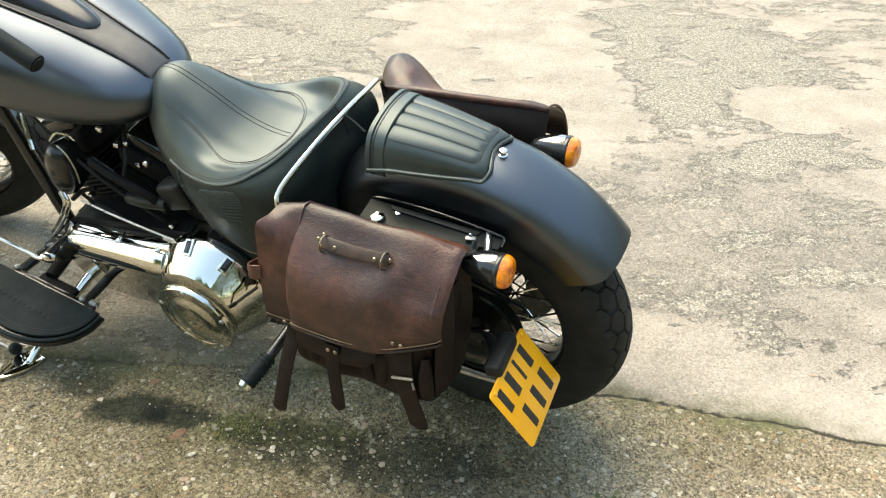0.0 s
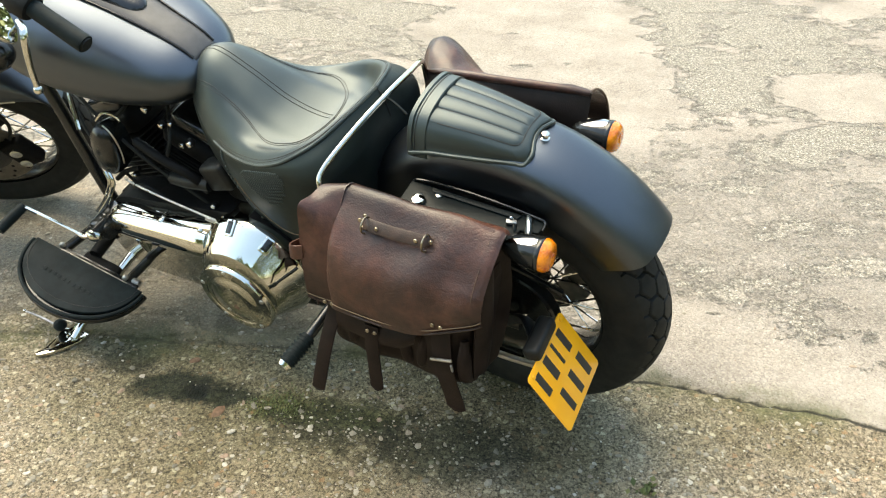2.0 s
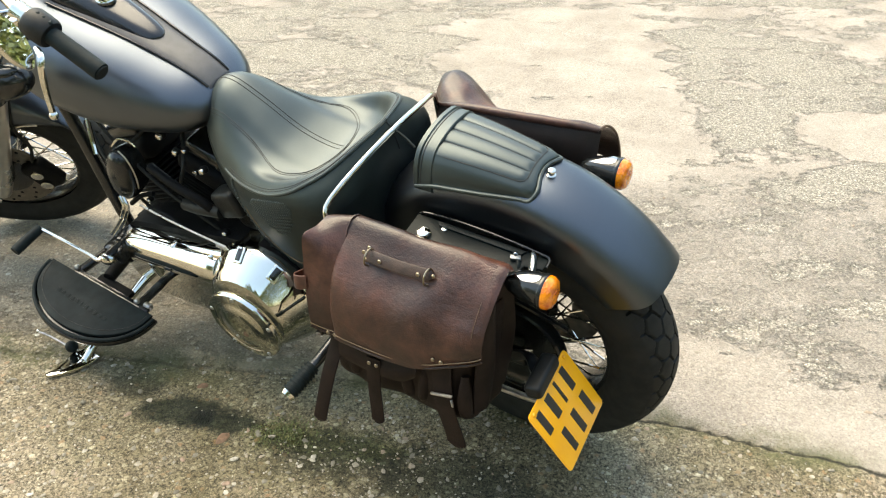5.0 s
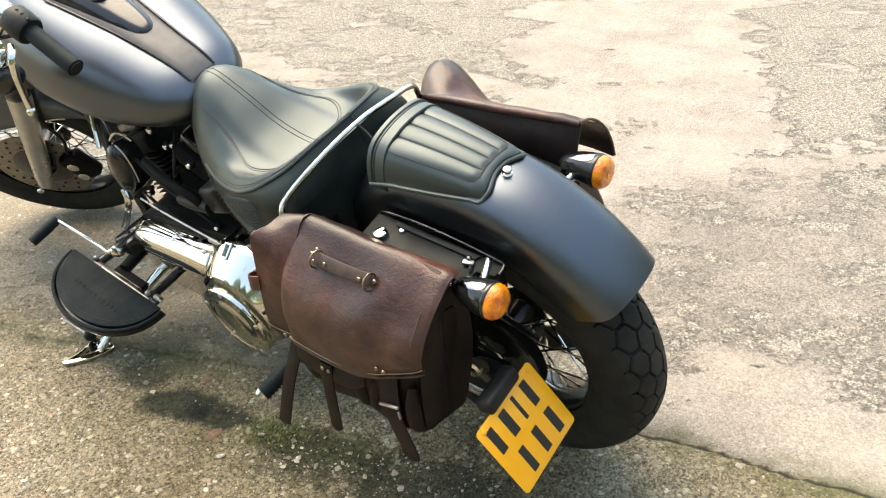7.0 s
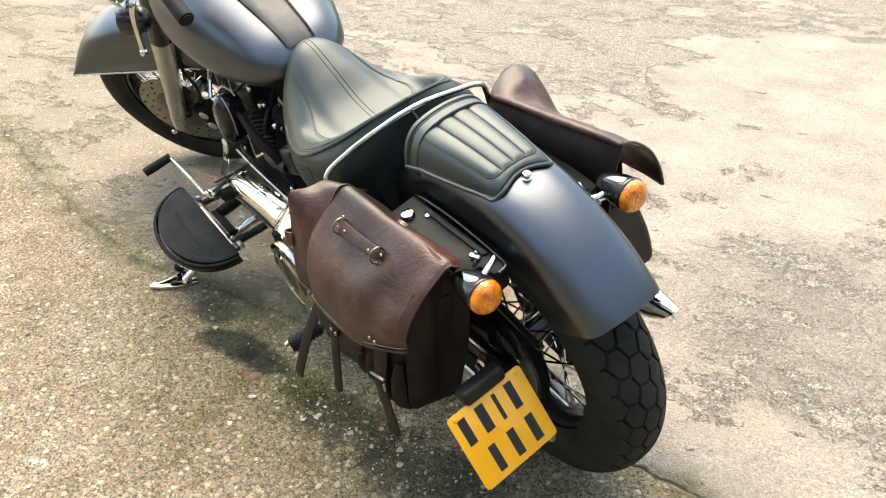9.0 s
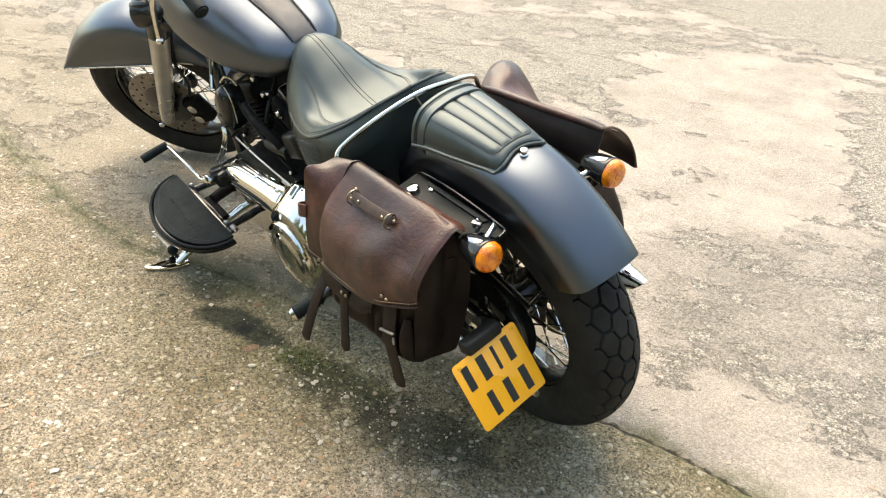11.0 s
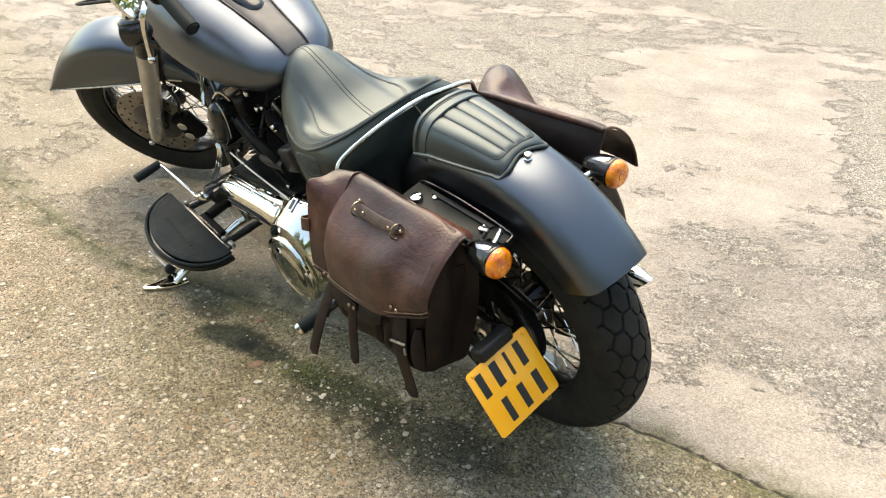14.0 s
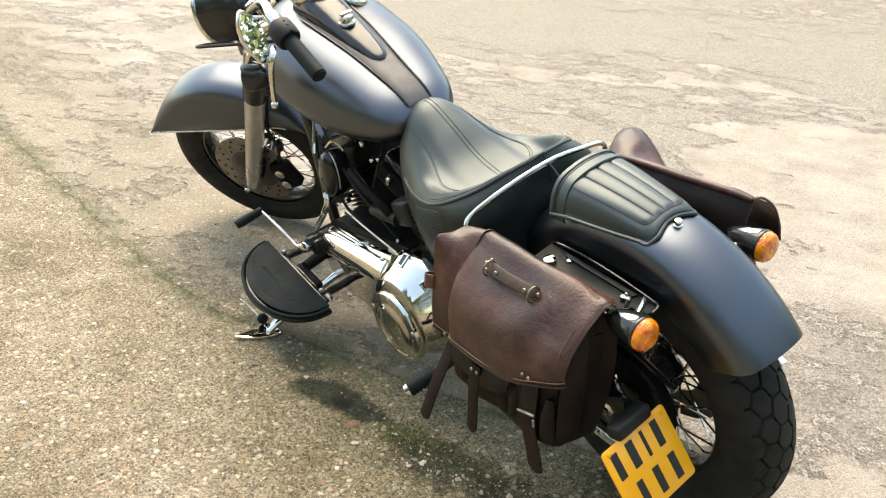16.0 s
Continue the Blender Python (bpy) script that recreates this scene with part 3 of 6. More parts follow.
def wheel(name, matrix, R, w, rim, pattern, hub_w, label):
    wh = empty(name, matrix, bike, label)
    part("tyre", tyre_mesh(R, w, rim, pattern), "rubber", wh, "dusty black tyre with zigzag tread", 50)
    rw = w * 0.72
    part("rim", revolve([(rim + 0.006, rw), (rim + 0.004, rw - 0.005), (rim - 0.012, rw - 0.008), (rim - 0.024, rw * 0.4), (rim - 0.027, 0), (rim - 0.024, -rw * 0.4),
                         (rim - 0.012, -rw + 0.008), (rim + 0.004, -rw + 0.005), (rim + 0.006, -rw), (rim + 0.010, -rw + 0.004), (rim - 0.006, -rw * 0.6), (rim - 0.016, 0),
                         (rim - 0.006, rw * 0.6), (rim + 0.010, rw - 0.004)], 96, close=True), "black", wh, "gloss black steel rim")
    part("hub", revolve([(0.012, hub_w + 0.012), (0.026, hub_w + 0.010), (0.030, hub_w), (0.050, hub_w - 0.004), (0.052, hub_w - 0.012), (0.034, hub_w - 0.018), (0.030, 0),
                         (0.034, -hub_w + 0.018), (0.052, -hub_w + 0.012), (0.050, -hub_w + 0.004), (0.030, -hub_w), (0.026, -hub_w - 0.010), (0.012, -hub_w - 0.012)], 40), "black", wh)
    kinds = []
    for side in (1, -1):
        for sweep in (1, -1):
            a = Vector((0.047, side * (hub_w - 0.008), 0))
            e = Matrix.Rotation(radians(-sweep * 38), 3, "Y") @ Vector((rim - 0.020, side * 0.006, 0))
            m = tube([a, a.lerp(e, 0.9), e], [0.0023, 0.0023, 0.0038], 6, 1, smooth=False)
            kinds.append(part("spoke", m, "chrome", wh))
    for k, ob in enumerate(kinds):
        shift = (k % 2) * 9.0 + (k // 2) * 4.5
        ob.matrix_local = Matrix.Rotation(radians(shift), 4, "Y")
        for j in range(1, 10):
            again(ob, Matrix.Rotation(radians(shift + 36 * j), 4, "Y"))
    return wh


def disc_mesh(r0, r1, y, holes=0):
    bm = revolve([(r0, y + 0.0025), (r1 - 0.001, y + 0.0025), (r1, y + 0.0015), (r1, y - 0.0015), (r1 - 0.001, y - 0.0025), (r0, y - 0.0025)], 72, close=True)
    for k in range(holes):
        a = 2 * math.pi * k / holes
        r = r0 + (r1 - r0) * (0.3 + 0.22 * (k % 3))
        h = revolve([(0.0042, y + 0.0029), (0.0042, y - 0.0029)], 10)
        h.transform(Matrix.Translation((r * math.cos(a), 0, r * math.sin(a))))
        bm = join(bm, h)
    return bm


# ---- rear end ----
AXLE_R = Vector((0.0, 0.0, 0.33))
FENDER_STATIONS = spline([(30, 0.395, 0.33), (45, 0.415, 0.32), (62, 0.430, 0.315), (80, 0.434, 0.312), (98, 0.428, 0.308), (115, 0.415, 0.303), (130, 0.405, 0.300), (140, 0.400, 0.300)], 6)

FENDER_X = (FENDER_STATIONS[:, 1] * np.cos(np.radians(FENDER_STATIONS[:, 0])))[::-1]
FENDER_Z = (AXLE_R.z + FENDER_STATIONS[:, 1] * np.sin(np.radians(FENDER_STATIONS[:, 0])))[::-1]


def fender_top(x, y=0.0):
    """Height of the rear fender's crown above the point x, y."""
    return float(np.interp(x, FENDER_X, FENDER_Z)) - 0.032 * (abs(y) / 0.088) ** 2.6


def build_rear_fender():
    W = 0.086
    rings = []
    last = FENDER_STATIONS[-1][0]
    for a, crown, skirt in FENDER_STATIONS:
        sec = [(W - 0.002, skirt), (W, skirt + 0.03), (W, crown - 0.055)]
        for t in np.linspace(0.0, 1.0, 13):
            ang = t * math.pi / 2
            sec.append((W * math.cos(ang) ** 0.88 if ang < 1.57 else 0.0, crown - 0.050 + 0.050 * math.sin(ang) ** 0.9))
        sec = sec + [(-y, r) for y, r in reversed(sec[:-1])]
        inner = [(y * 0.965, r - 0.004) for y, r in reversed(sec)]
        ring = []
        for y, r in sec + inner:
            # the tail edge is cut back towards the skirts
            back = max(0.0, (a - 120) / (last - 120)) * max(0.0, (crown - 0.02 - r)) * 55
            b = radians(a - back)
            ring.append((r * math.cos(b), y, AXLE_R.z + r * math.sin(b)))
        rings.append(ring)
    part("rear_fender", loft(rings), "paint", bike, "satin black-blue painted steel rear fender", 50)


build_rear_fender()
wheel("rear_wheel", Matrix.Translation(AXLE_R), 0.330, 0.072, 0.212, 34, 0.055, "spoked rear wheel with black rim")
rear_disc = part("brake_disc", disc_mesh(0.075, 0.146, -0.068), "disc", bike, "steel brake disc", matrix=Matrix.Translation(AXLE_R))
part("drive_pulley", revolve([(0.05, 0.058), (0.118, 0.058), (0.122, 0.062), (0.122, 0.086), (0.118, 0.090), (0.112, 0.084), (0.10, 0.078), (0.05, 0.078)], 72, close=True), "black", bike,
     "black toothed drive pulley", matrix=Matrix.Translation(AXLE_R))
part("drive_belt", join(plate([(0.0, 0.448), (0.62, 0.435), (0.62, 0.430), (0.0, 0.443)], 0.026, 0.0, at=0.061), plate([(0.0, 0.217), (0.62, 0.245), (0.62, 0.240), (0.0, 0.212)], 0.026, 0.0, at=0.061)), "rubber", bike)
for side in (1, -1):
    part("swingarm", tube([(-0.05, side * 0.105, 0.33), (0.10, side * 0.108, 0.34), (0.30, side * 0.11, 0.36), (0.46, side * 0.11, 0.39)], [0.022, 0.026, 0.028, 0.028], 12, squash=0.7), "black", bike)
    part("axle_nut", revolve([(0.017, 0), (0.017, 0.012), (0.010, 0.016), (0.010, 0.022)], 6), "chrome", bike, matrix=Matrix.Translation((0, side * 0.122 - (0.0 if side > 0 else 0.02), 0.33)))
part("belt_guard", tube([(-0.13, 0.075, 0.43), (0.0, 0.078, 0.475), (0.15, 0.08, 0.478), (0.32, 0.08, 0.465)], 0.014, 8, squash=0.5), "black", bike)
part("lower_guard", tube([(-0.15, 0.10, 0.20), (-0.02, 0.10, 0.185), (0.12, 0.10, 0.19), (0.24, 0.10, 0.205)], 0.008, 8), "brushed", bike, "pale alloy lower belt guard")


def build_strut(side):
    """The fender strut with its cover plate, chrome bolts and turn signal."""
    # the cover lies almost level beside the fender's shoulder
    m = Matrix.Translation((0, side * 0.098, 0.650)) @ pose(0, 0, 0, 0, -3, 0) @ pose(0, 0, 0, -8 * side, 0, 0)
    out = [(0.166, 0.0), (0.168, side * 0.058), (0.155, side * 0.070), (0.02, side * 0.070), (-0.066, side * 0.060), (-0.074, side * 0.034), (-0.108, side * 0.028), (-0.112, 0.0)]
    st = part("fender_strut", plate(out, -0.014, 0.003, "xy", 0.0), "strut", bike, "black fender strut cover", matrix=m)
    part("strut_rib", box((0.27, 0.030, 0.050), 0.008, (0.028, side * 0.016, -0.030), segments=2), "strut", st)
    part("strut_edge", tube([(0.168, side * 0.002, -0.012), (0.160, side * -0.001, 0.002), (0.130, side * -0.003, 0.008), (0.06, side * -0.004, 0.011), (-0.02, side * -0.002, 0.010), (-0.095, side * 0.001, 0.005), (-0.111, side * 0.004, 0.002), (-0.113, side * 0.022, 0.001)], 0.0026, 8), "black", st, "gloss black strut rim")
    part("strut_step", plate([(0.120, side * 0.004), (0.112, side * 0.014), (-0.060, side * 0.016), (-0.066, side * 0.005)], 0.004, 0.001, "xy", 0.0005), "strut", st)
    for x, v, r in ((0.131, 0.040, 0.0138), (0.099, 0.016, 0.0065)):
        b = bolt_mesh(r, r * 0.7)
        b.transform(pose(x, side * v, -0.0005, 90, 0, 0))
        part("bolt", b, "chrome", st, "chrome dome bolt")
    lt = part("latch", box((0.020, 0.010, 0.007), 0.002, (-0.054, side * 0.026, 0.005), (0, -12, 24 * side)), "steel", st, "dull steel bag latch")
    part("latch_pin", ball((-0.052, side * 0.020, 0.008), 0.0050), "black_chrome", lt)
    part("latch_tab", tube([(-0.060, side * 0.026, 0.003), (-0.066, side * 0.036, 0.001), (-0.070, side * 0.044, -0.006)], [0.004, 0.005, 0.003], 10, squash=0.5), "strut", lt)


def build_signal(side):
    c = Matrix.Translation((-0.140, side * 0.171, 0.640))
    prof = [(0.0315, 0.006), (0.032, 0.012), (0.0305, 0.03), (0.026, 0.052), (0.017, 0.074), (0.006, 0.086), (0.0005, 0.088)]
    sg = part("turn_signal", revolve([(0.0005, 0.006)] + prof, 36, "x"), "black", bike, "gloss black bullet turn signal with amber lens", matrix=c)
    part("lens", revolve([(0.0005, -0.016), (0.008, -0.0158), (0.009, -0.0140), (0.018, -0.0142), (0.025, -0.012), (0.0305, -0.005), (0.0315, 0.005), (0.0005, 0.005)], 36, "x"), "amber", sg, "amber ribbed lens")
    part("lens_ring", revolve([(0.0318, 0.003), (0.0332, 0.005), (0.0332, 0.010), (0.0318, 0.012)], 36, "x"), "black", sg)
    hood = [[(x, r * 1.03 * math.cos(q), r * 1.03 * math.sin(q)) for q in np.linspace(math.pi * (0.5 - w), math.pi * (0.5 + w), 13)] for x, r, w in ((0.013, 0.0322, 0.07), (0.022, 0.0315, 0.13), (0.040, 0.029, 0.15), (0.058, 0.024, 0.14), (0.076, 0.0150, 0.10))]
    part("hood", loft([h + [(p[0], p[1] * 0.95, p[2] * 0.95) for p in reversed(h)] for h in hood]), "black_chrome", sg, "dark chrome hood")
    part("stalk", tube([(0.045, -side * 0.010, -0.004), (0.05, -side * 0.04, -0.004), (0.062, -side * 0.075, 0.002)], 0.009, 10), "chrome", sg, "chrome stalk")


for s_ in (1, -1):
    build_strut(s_)
    build_signal(s_)


def build_plate():
    """Side-mounted number plate: yellow sheet, two rows of dark bars, lamp and arm."""
    tl, tr, br = Vector((-0.160, 0.314, 0.464)), Vector((-0.152, 0.144, 0.464)), Vector((-0.232, 0.142, 0.335))
    ex, ez = (tr - tl).normalized(), None
    up = (tr - br)
    up = (up - ex * up.dot(ex)).normalized()
    ey = up.cross(ex)
    m = Matrix((( *ex, 0), (*ey, 0), (*up, 0), (0, 0, 0, 1))).transposed()
    m.translation = (tl + br) / 2
    W, H = (tr - tl).length, 0.150
    corner = [(W / 2 - 0.008 + 0.008 * math.cos(a) if q in (0, 3) else -W / 2 + 0.008 + 0.008 * math.cos(a), H / 2 - 0.008 + 0.008 * math.sin(a) if q < 2 else -H / 2 + 0.008 + 0.008 * math.sin(a))
              for q in range(4) for a in np.linspace(q * math.pi / 2, (q + 1) * math.pi / 2, 5)]
    np_ = part("number_plate", plate(corner, 0.0035, 0.0008, "xz", -0.0018), "yellow", bike, "yellow rear number plate with dark bars", matrix=m)
    face = -1 if ey.x > 0 else 1
    for row, (z, cells) in enumerate(((0.036, [(-0.062, 0.017), (-0.022, 0.019), (0.012, 0.008), (0.046, 0.017)]), (-0.036, [(-0.038, 0.016), (0.006, 0.017), (0.050, 0.018)]))):
        for x, w in cells:
            part("bar", box((w, 0.0016, 0.052), 0.0005, (x, face * 0.0022, z), segments=1), "ink", np_, "dark bar")
    for x, z in ((-0.070, 0.066), (0.072, 0.066)):
        b = bolt_mesh(0.005, 0.003)
        b.transform(pose(x, face * 0.0018, z, 0, 0, 0 if face > 0 else 180))
        part("screw", b, "yellow", np_, "yellow capped screw")
    part("plate_lamp", box((0.092, 0.034, 0.030), 0.008, (0.006, -face * 0.004, 0.088), (20, 0, 0), 3), "plastic", np_, "black number plate lamp housing")
    part("backing", box((W - 0.02, 0.006, H - 0.02), 0.002, (0, -face * 0.0065, 0), segments=1), "plastic", np_)
    part("plate_arm", tube([(-0.125, 0.20, 0.43), (-0.09, 0.16, 0.42), (-0.04, 0.13, 0.37), (0.0, 0.118, 0.33)], [0.016, 0.018, 0.02, 0.024], 10, squash=0.5), "plastic", bike)


build_plate()


def build_mufflers():
    """Two chrome mufflers; the lower one shows its drawn-in, slash-cut tip behind the wheel."""
    for dz, dx in ((0.0, 0.0), (0.105, 0.34)):
        pts = spline([(-0.135 + dx, -0.258, 0.270 + dz), (-0.10 + dx, -0.257, 0.272 + dz), (-0.04 + dx, -0.255, 0.274 + dz), (0.3 + dx * 0.4, -0.235, 0.282 + dz * 0.9), (0.46, -0.215, 0.29 + dz * 0.7), (0.62, -0.18, 0.32 + dz * 0.3)], 6)
        rad = np.interp(np.linspace(0, 5, len(pts)), [0, 1, 2, 3, 4, 5], [0.021, 0.031, 0.037, 0.040, 0.033, 0.024])
        rings = []
        for k, (q, r) in enumerate(zip(pts, rad)):
            cut = max(0.0, 1 - k / 6)
            rings.append([(q[0] - cut * (0.022 * math.sin(a) - 0.004), q[1] + r * math.cos(a), q[2] + r * math.sin(a)) for a in np.linspace(0, 2 * math.pi, 28, endpoint=False)])
        m = part("muffler", loft(rings), "chrome", bike, "chrome slash-cut exhaust muffler", 45)
        c = np.mean(np.array(rings[0]), axis=0)
        bore = loft([[tuple(c + (np.array(p) - c) * f + np.array((-0.0015, 0, 0))) for p in rings[0]] for f in (0.90, 0.02)])
        part("muffler_bore", bore, "wrinkle", m)


build_mufflers()

# ---- seat and pad ----
# half outlines from the nose to the middle of the back: piped edge, widest line of the wall, lower hem
SEAT_EDGE = spline([(0.738, 0, 0.735), (0.733, 0.035, 0.725), (0.712, 0.074, 0.700), (0.66, 0.117, 0.664), (0.61, 0.140, 0.648), (0.55, 0.162, 0.650), (0.48, 0.179, 0.665),
                    (0.425, 0.180, 0.686), (0.385, 0.167, 0.706), (0.340, 0.134, 0.732), (0.302, 0.078, 0.763), (0.281, 0, 0.779)], 6)
SEAT_WALL = spline([(0.741, 0, 0.710), (0.735, 0.038, 0.700), (0.712, 0.080, 0.672), (0.66, 0.123, 0.630), (0.61, 0.147, 0.615), (0.55, 0.170, 0.616), (0.48, 0.187, 0.630),
                    (0.415, 0.191, 0.652), (0.345, 0.190, 0.662), (0.292, 0.160, 0.680), (0.266, 0.085, 0.704), (0.260, 0, 0.715)], 6)
SEAT_HEM = spline([(0.735, 0, 0.69), (0.728, 0.036, 0.675), (0.700, 0.075, 0.640), (0.662, 0.104, 0.570), (0.615, 0.122, 0.490), (0.55, 0.138, 0.430), (0.465, 0.145, 0.395),
                   (0.395, 0.150, 0.40), (0.33, 0.155, 0.43), (0.285, 0.145, 0.50), (0.262, 0.09, 0.56), (0.255, 0, 0.60)], 6)
SPINE = spline([(0.30, 0.735), (0.34, 0.700), (0.37, 0.684), (0.43, 0.674), (0.51, 0.697), (0.59, 0.748), (0.66, 0.786), (0.70, 0.782), (0.735, 0.75)], 10)


def seat_point(k, r, side=1, lift=0.0):
    """A point of the seat's top between its spine (r = 0) and the piped edge (r = 1)."""
    ex, ey, ez = SEAT_EDGE[k]
    sx = min(0.68, max(0.405, ex))
    c = float(np.interp(sx, SPINE[:, 0], SPINE[:, 1]))
    rear = min(1.0, max(0.0, (0.56 - ex) / 0.14))
    front = min(1.0, max(0.0, (ex - 0.60) / 0.06))
    bowl = r ** (2.3 + 0.5 * rear)
    crest = (0.004 + 0.020 * rear) * math.exp(-((r - 0.875) / 0.10) ** 2) - 0.004 * math.exp(-((r - 0.52) / 0.10) ** 2) * (1 - front)
    return (sx + (ex - sx) * r, side * ey * r, c + (ez - c) * bowl + crest * (1 - 0.7 * front) + lift)


SEAT_CLOUD = np.array([seat_point(k, r) for k in range(len(SEAT_EDGE)) for r in np.linspace(0, 1, 110)])


def seat_on(x, y, lift=0.0):
    """The seat's top above a point of the plan."""
    d = (SEAT_CLOUD[:, 0] - x) ** 2 + (SEAT_CLOUD[:, 1] - abs(y)) ** 2
    near = np.argsort(d)[:6]
    w = 1 / (d[near] + 1e-7)
    return (x, y, float((SEAT_CLOUD[near, 2] * w).sum() / w.sum()) + lift)


def build_seat():
    n = len(SEAT_EDGE)
    loop = [(k, 1) for k in range(n)] + [(k, -1) for k in range(n - 2, 0, -1)]
    st = part("seat", loft([[seat_point(k, r, s2) for k, s2 in loop] for r in np.concatenate([[0.0005], np.linspace(0.06, 1, 28)])], cap=False), "leather", bike, "black stitched leather solo seat", 70)

    def ring(f):
        return [tuple(np.array(f(k)) * (1, s2, 1)) for k, s2 in loop]

    def side_line(k):
        e, w, h = SEAT_EDGE[k], SEAT_WALL[k], SEAT_HEM[k]
        out = w - e
        return spline([e, e * 0.62 + w * 0.38 + np.array([out[0] * 0.22, out[1] * 0.22, 0.004]), w, w * 0.6 + h * 0.4 + np.array([0, 0.004 * min(1, h[1] / 0.05), 0]), h], 4)

    lines = [side_line(k) for k in range(n)]
    part("bolster_wall", loft([ring(lambda k, m=m: lines[k][m]) for m in range(0, 9)], cap=False), "skirt", st, "smooth black wall below the piping", 70)
    skirt = [ring(lambda k, m=m: lines[k][m]) for m in range(8, 17)]
    skirt.append([tuple(np.array(p) * (1, 0.9, 1)) for p in skirt[-1]])
    part("seat_skirt", loft(skirt, cap=False), "skirt", st, "matt black leather seat skirt", 70)
    for side in (1, -1):
        part("piping", tube([tuple(SEAT_EDGE[k] * (1, side, 1) + (0, 0, 0.001)) for k in range(22, n)], 0.0036, 8, 1), "leather", st)
        for r in (0.955, 0.975):
            part("stitching", tube([seat_point(k, r, side, 0.0002) for k in range(24, n)], 0.0008, 6, 1), "thread", st)
        inner = spline([(0.712, 0.055), (0.68, 0.066), (0.64, 0.072), (0.60, 0.078), (0.56, 0.089), (0.52, 0.107), (0.495, 0.117), (0.47, 0.116), (0.445, 0.102), (0.42, 0.072), (0.407, 0.035), (0.403, 0.0)], 4)
        part("seam", tube([seat_on(x, side * y, 0.0004) for x, y in inner], 0.0008, 6, 1), "thread", st)
        part("seam", tube([seat_on(x - 0.003, side * (y + 0.005 * min(1, y / 0.05)), 0.0003) for x, y in inner], 0.0006, 6, 1), "thread", st)
        mid = [(x, side * 0.0055, float(np.interp(x, SPINE[:, 0], SPINE[:, 1])) + 0.0002) for x in np.linspace(0.41, 0.68, 30)]
        part("seam", tube(mid + [(p[0], side * 0.0055, p[2] + 0.0002) for p in (seat_point(0, r) for r in (0.25, 0.5, 0.75))], 0.0007, 6, 1), "thread", st)
        # stitched arc, lattice panel and laced front edge on the skirt
        def spot(k, i, out=0.0):
            p, q = lines[int(k)], lines[min(n - 1, int(k) + 1)]
            j, f, g = min(15, int(i)), i - min(15, int(i)), k - int(k)
            c = (p[j] * (1 - f) + p[j + 1] * f) * (1 - g) + (q[j] * (1 - f) + q[j + 1] * f) * g
            return (c[0], side * (c[1] + out), c[2])
        part("stitching", tube([spot(k, i, 0.0008) for k, i in ((27.5, 10.0), (29, 12.2), (32, 13.8), (36, 14.2), (41, 13.9), (45, 13.6))], 0.0010, 6, 6), "paleth", st, "pale stitching")
        b = None
        for k, i in [(k, i) for k in np.linspace(31.5, 42.5, 21) for i in np.linspace(4.6, 11.0, 17)]:
            if ((k - 37) / 5.6) ** 2 + ((i - 7.8) / 3.3) ** 2 < 1:
                b = box((0.0050, 0.0034, 0.0050), 0.0010, spot(k, i, 0.0003), (0, 45, 0), 1, bm=b)
        tagged(part("woven_panel", b, "leather", st, "woven leather panel"), kind="stuff")
        b = None
        for f in np.linspace(0.0, 1.0, 20):
            b = ball(spot(float(np.interp(f, (0, 0.3, 0.55, 0.8, 1), (25, 25, 25.4, 27, 31))), float(np.interp(f, (0, 0.3, 0.55, 0.8, 1), (1, 6, 10, 13, 15.4))), 0.0006), 0.0032, bm=b, u=8, v=6)
        tagged(part("lacing", b, "leather", st, "laced seam"), kind="stuff")
    part("seam", tube([tuple(p + np.array([-0.0005, 0, 0])) for p in lines[-1][:9]], 0.0014, 6, 1), "thread", st)


build_seat()


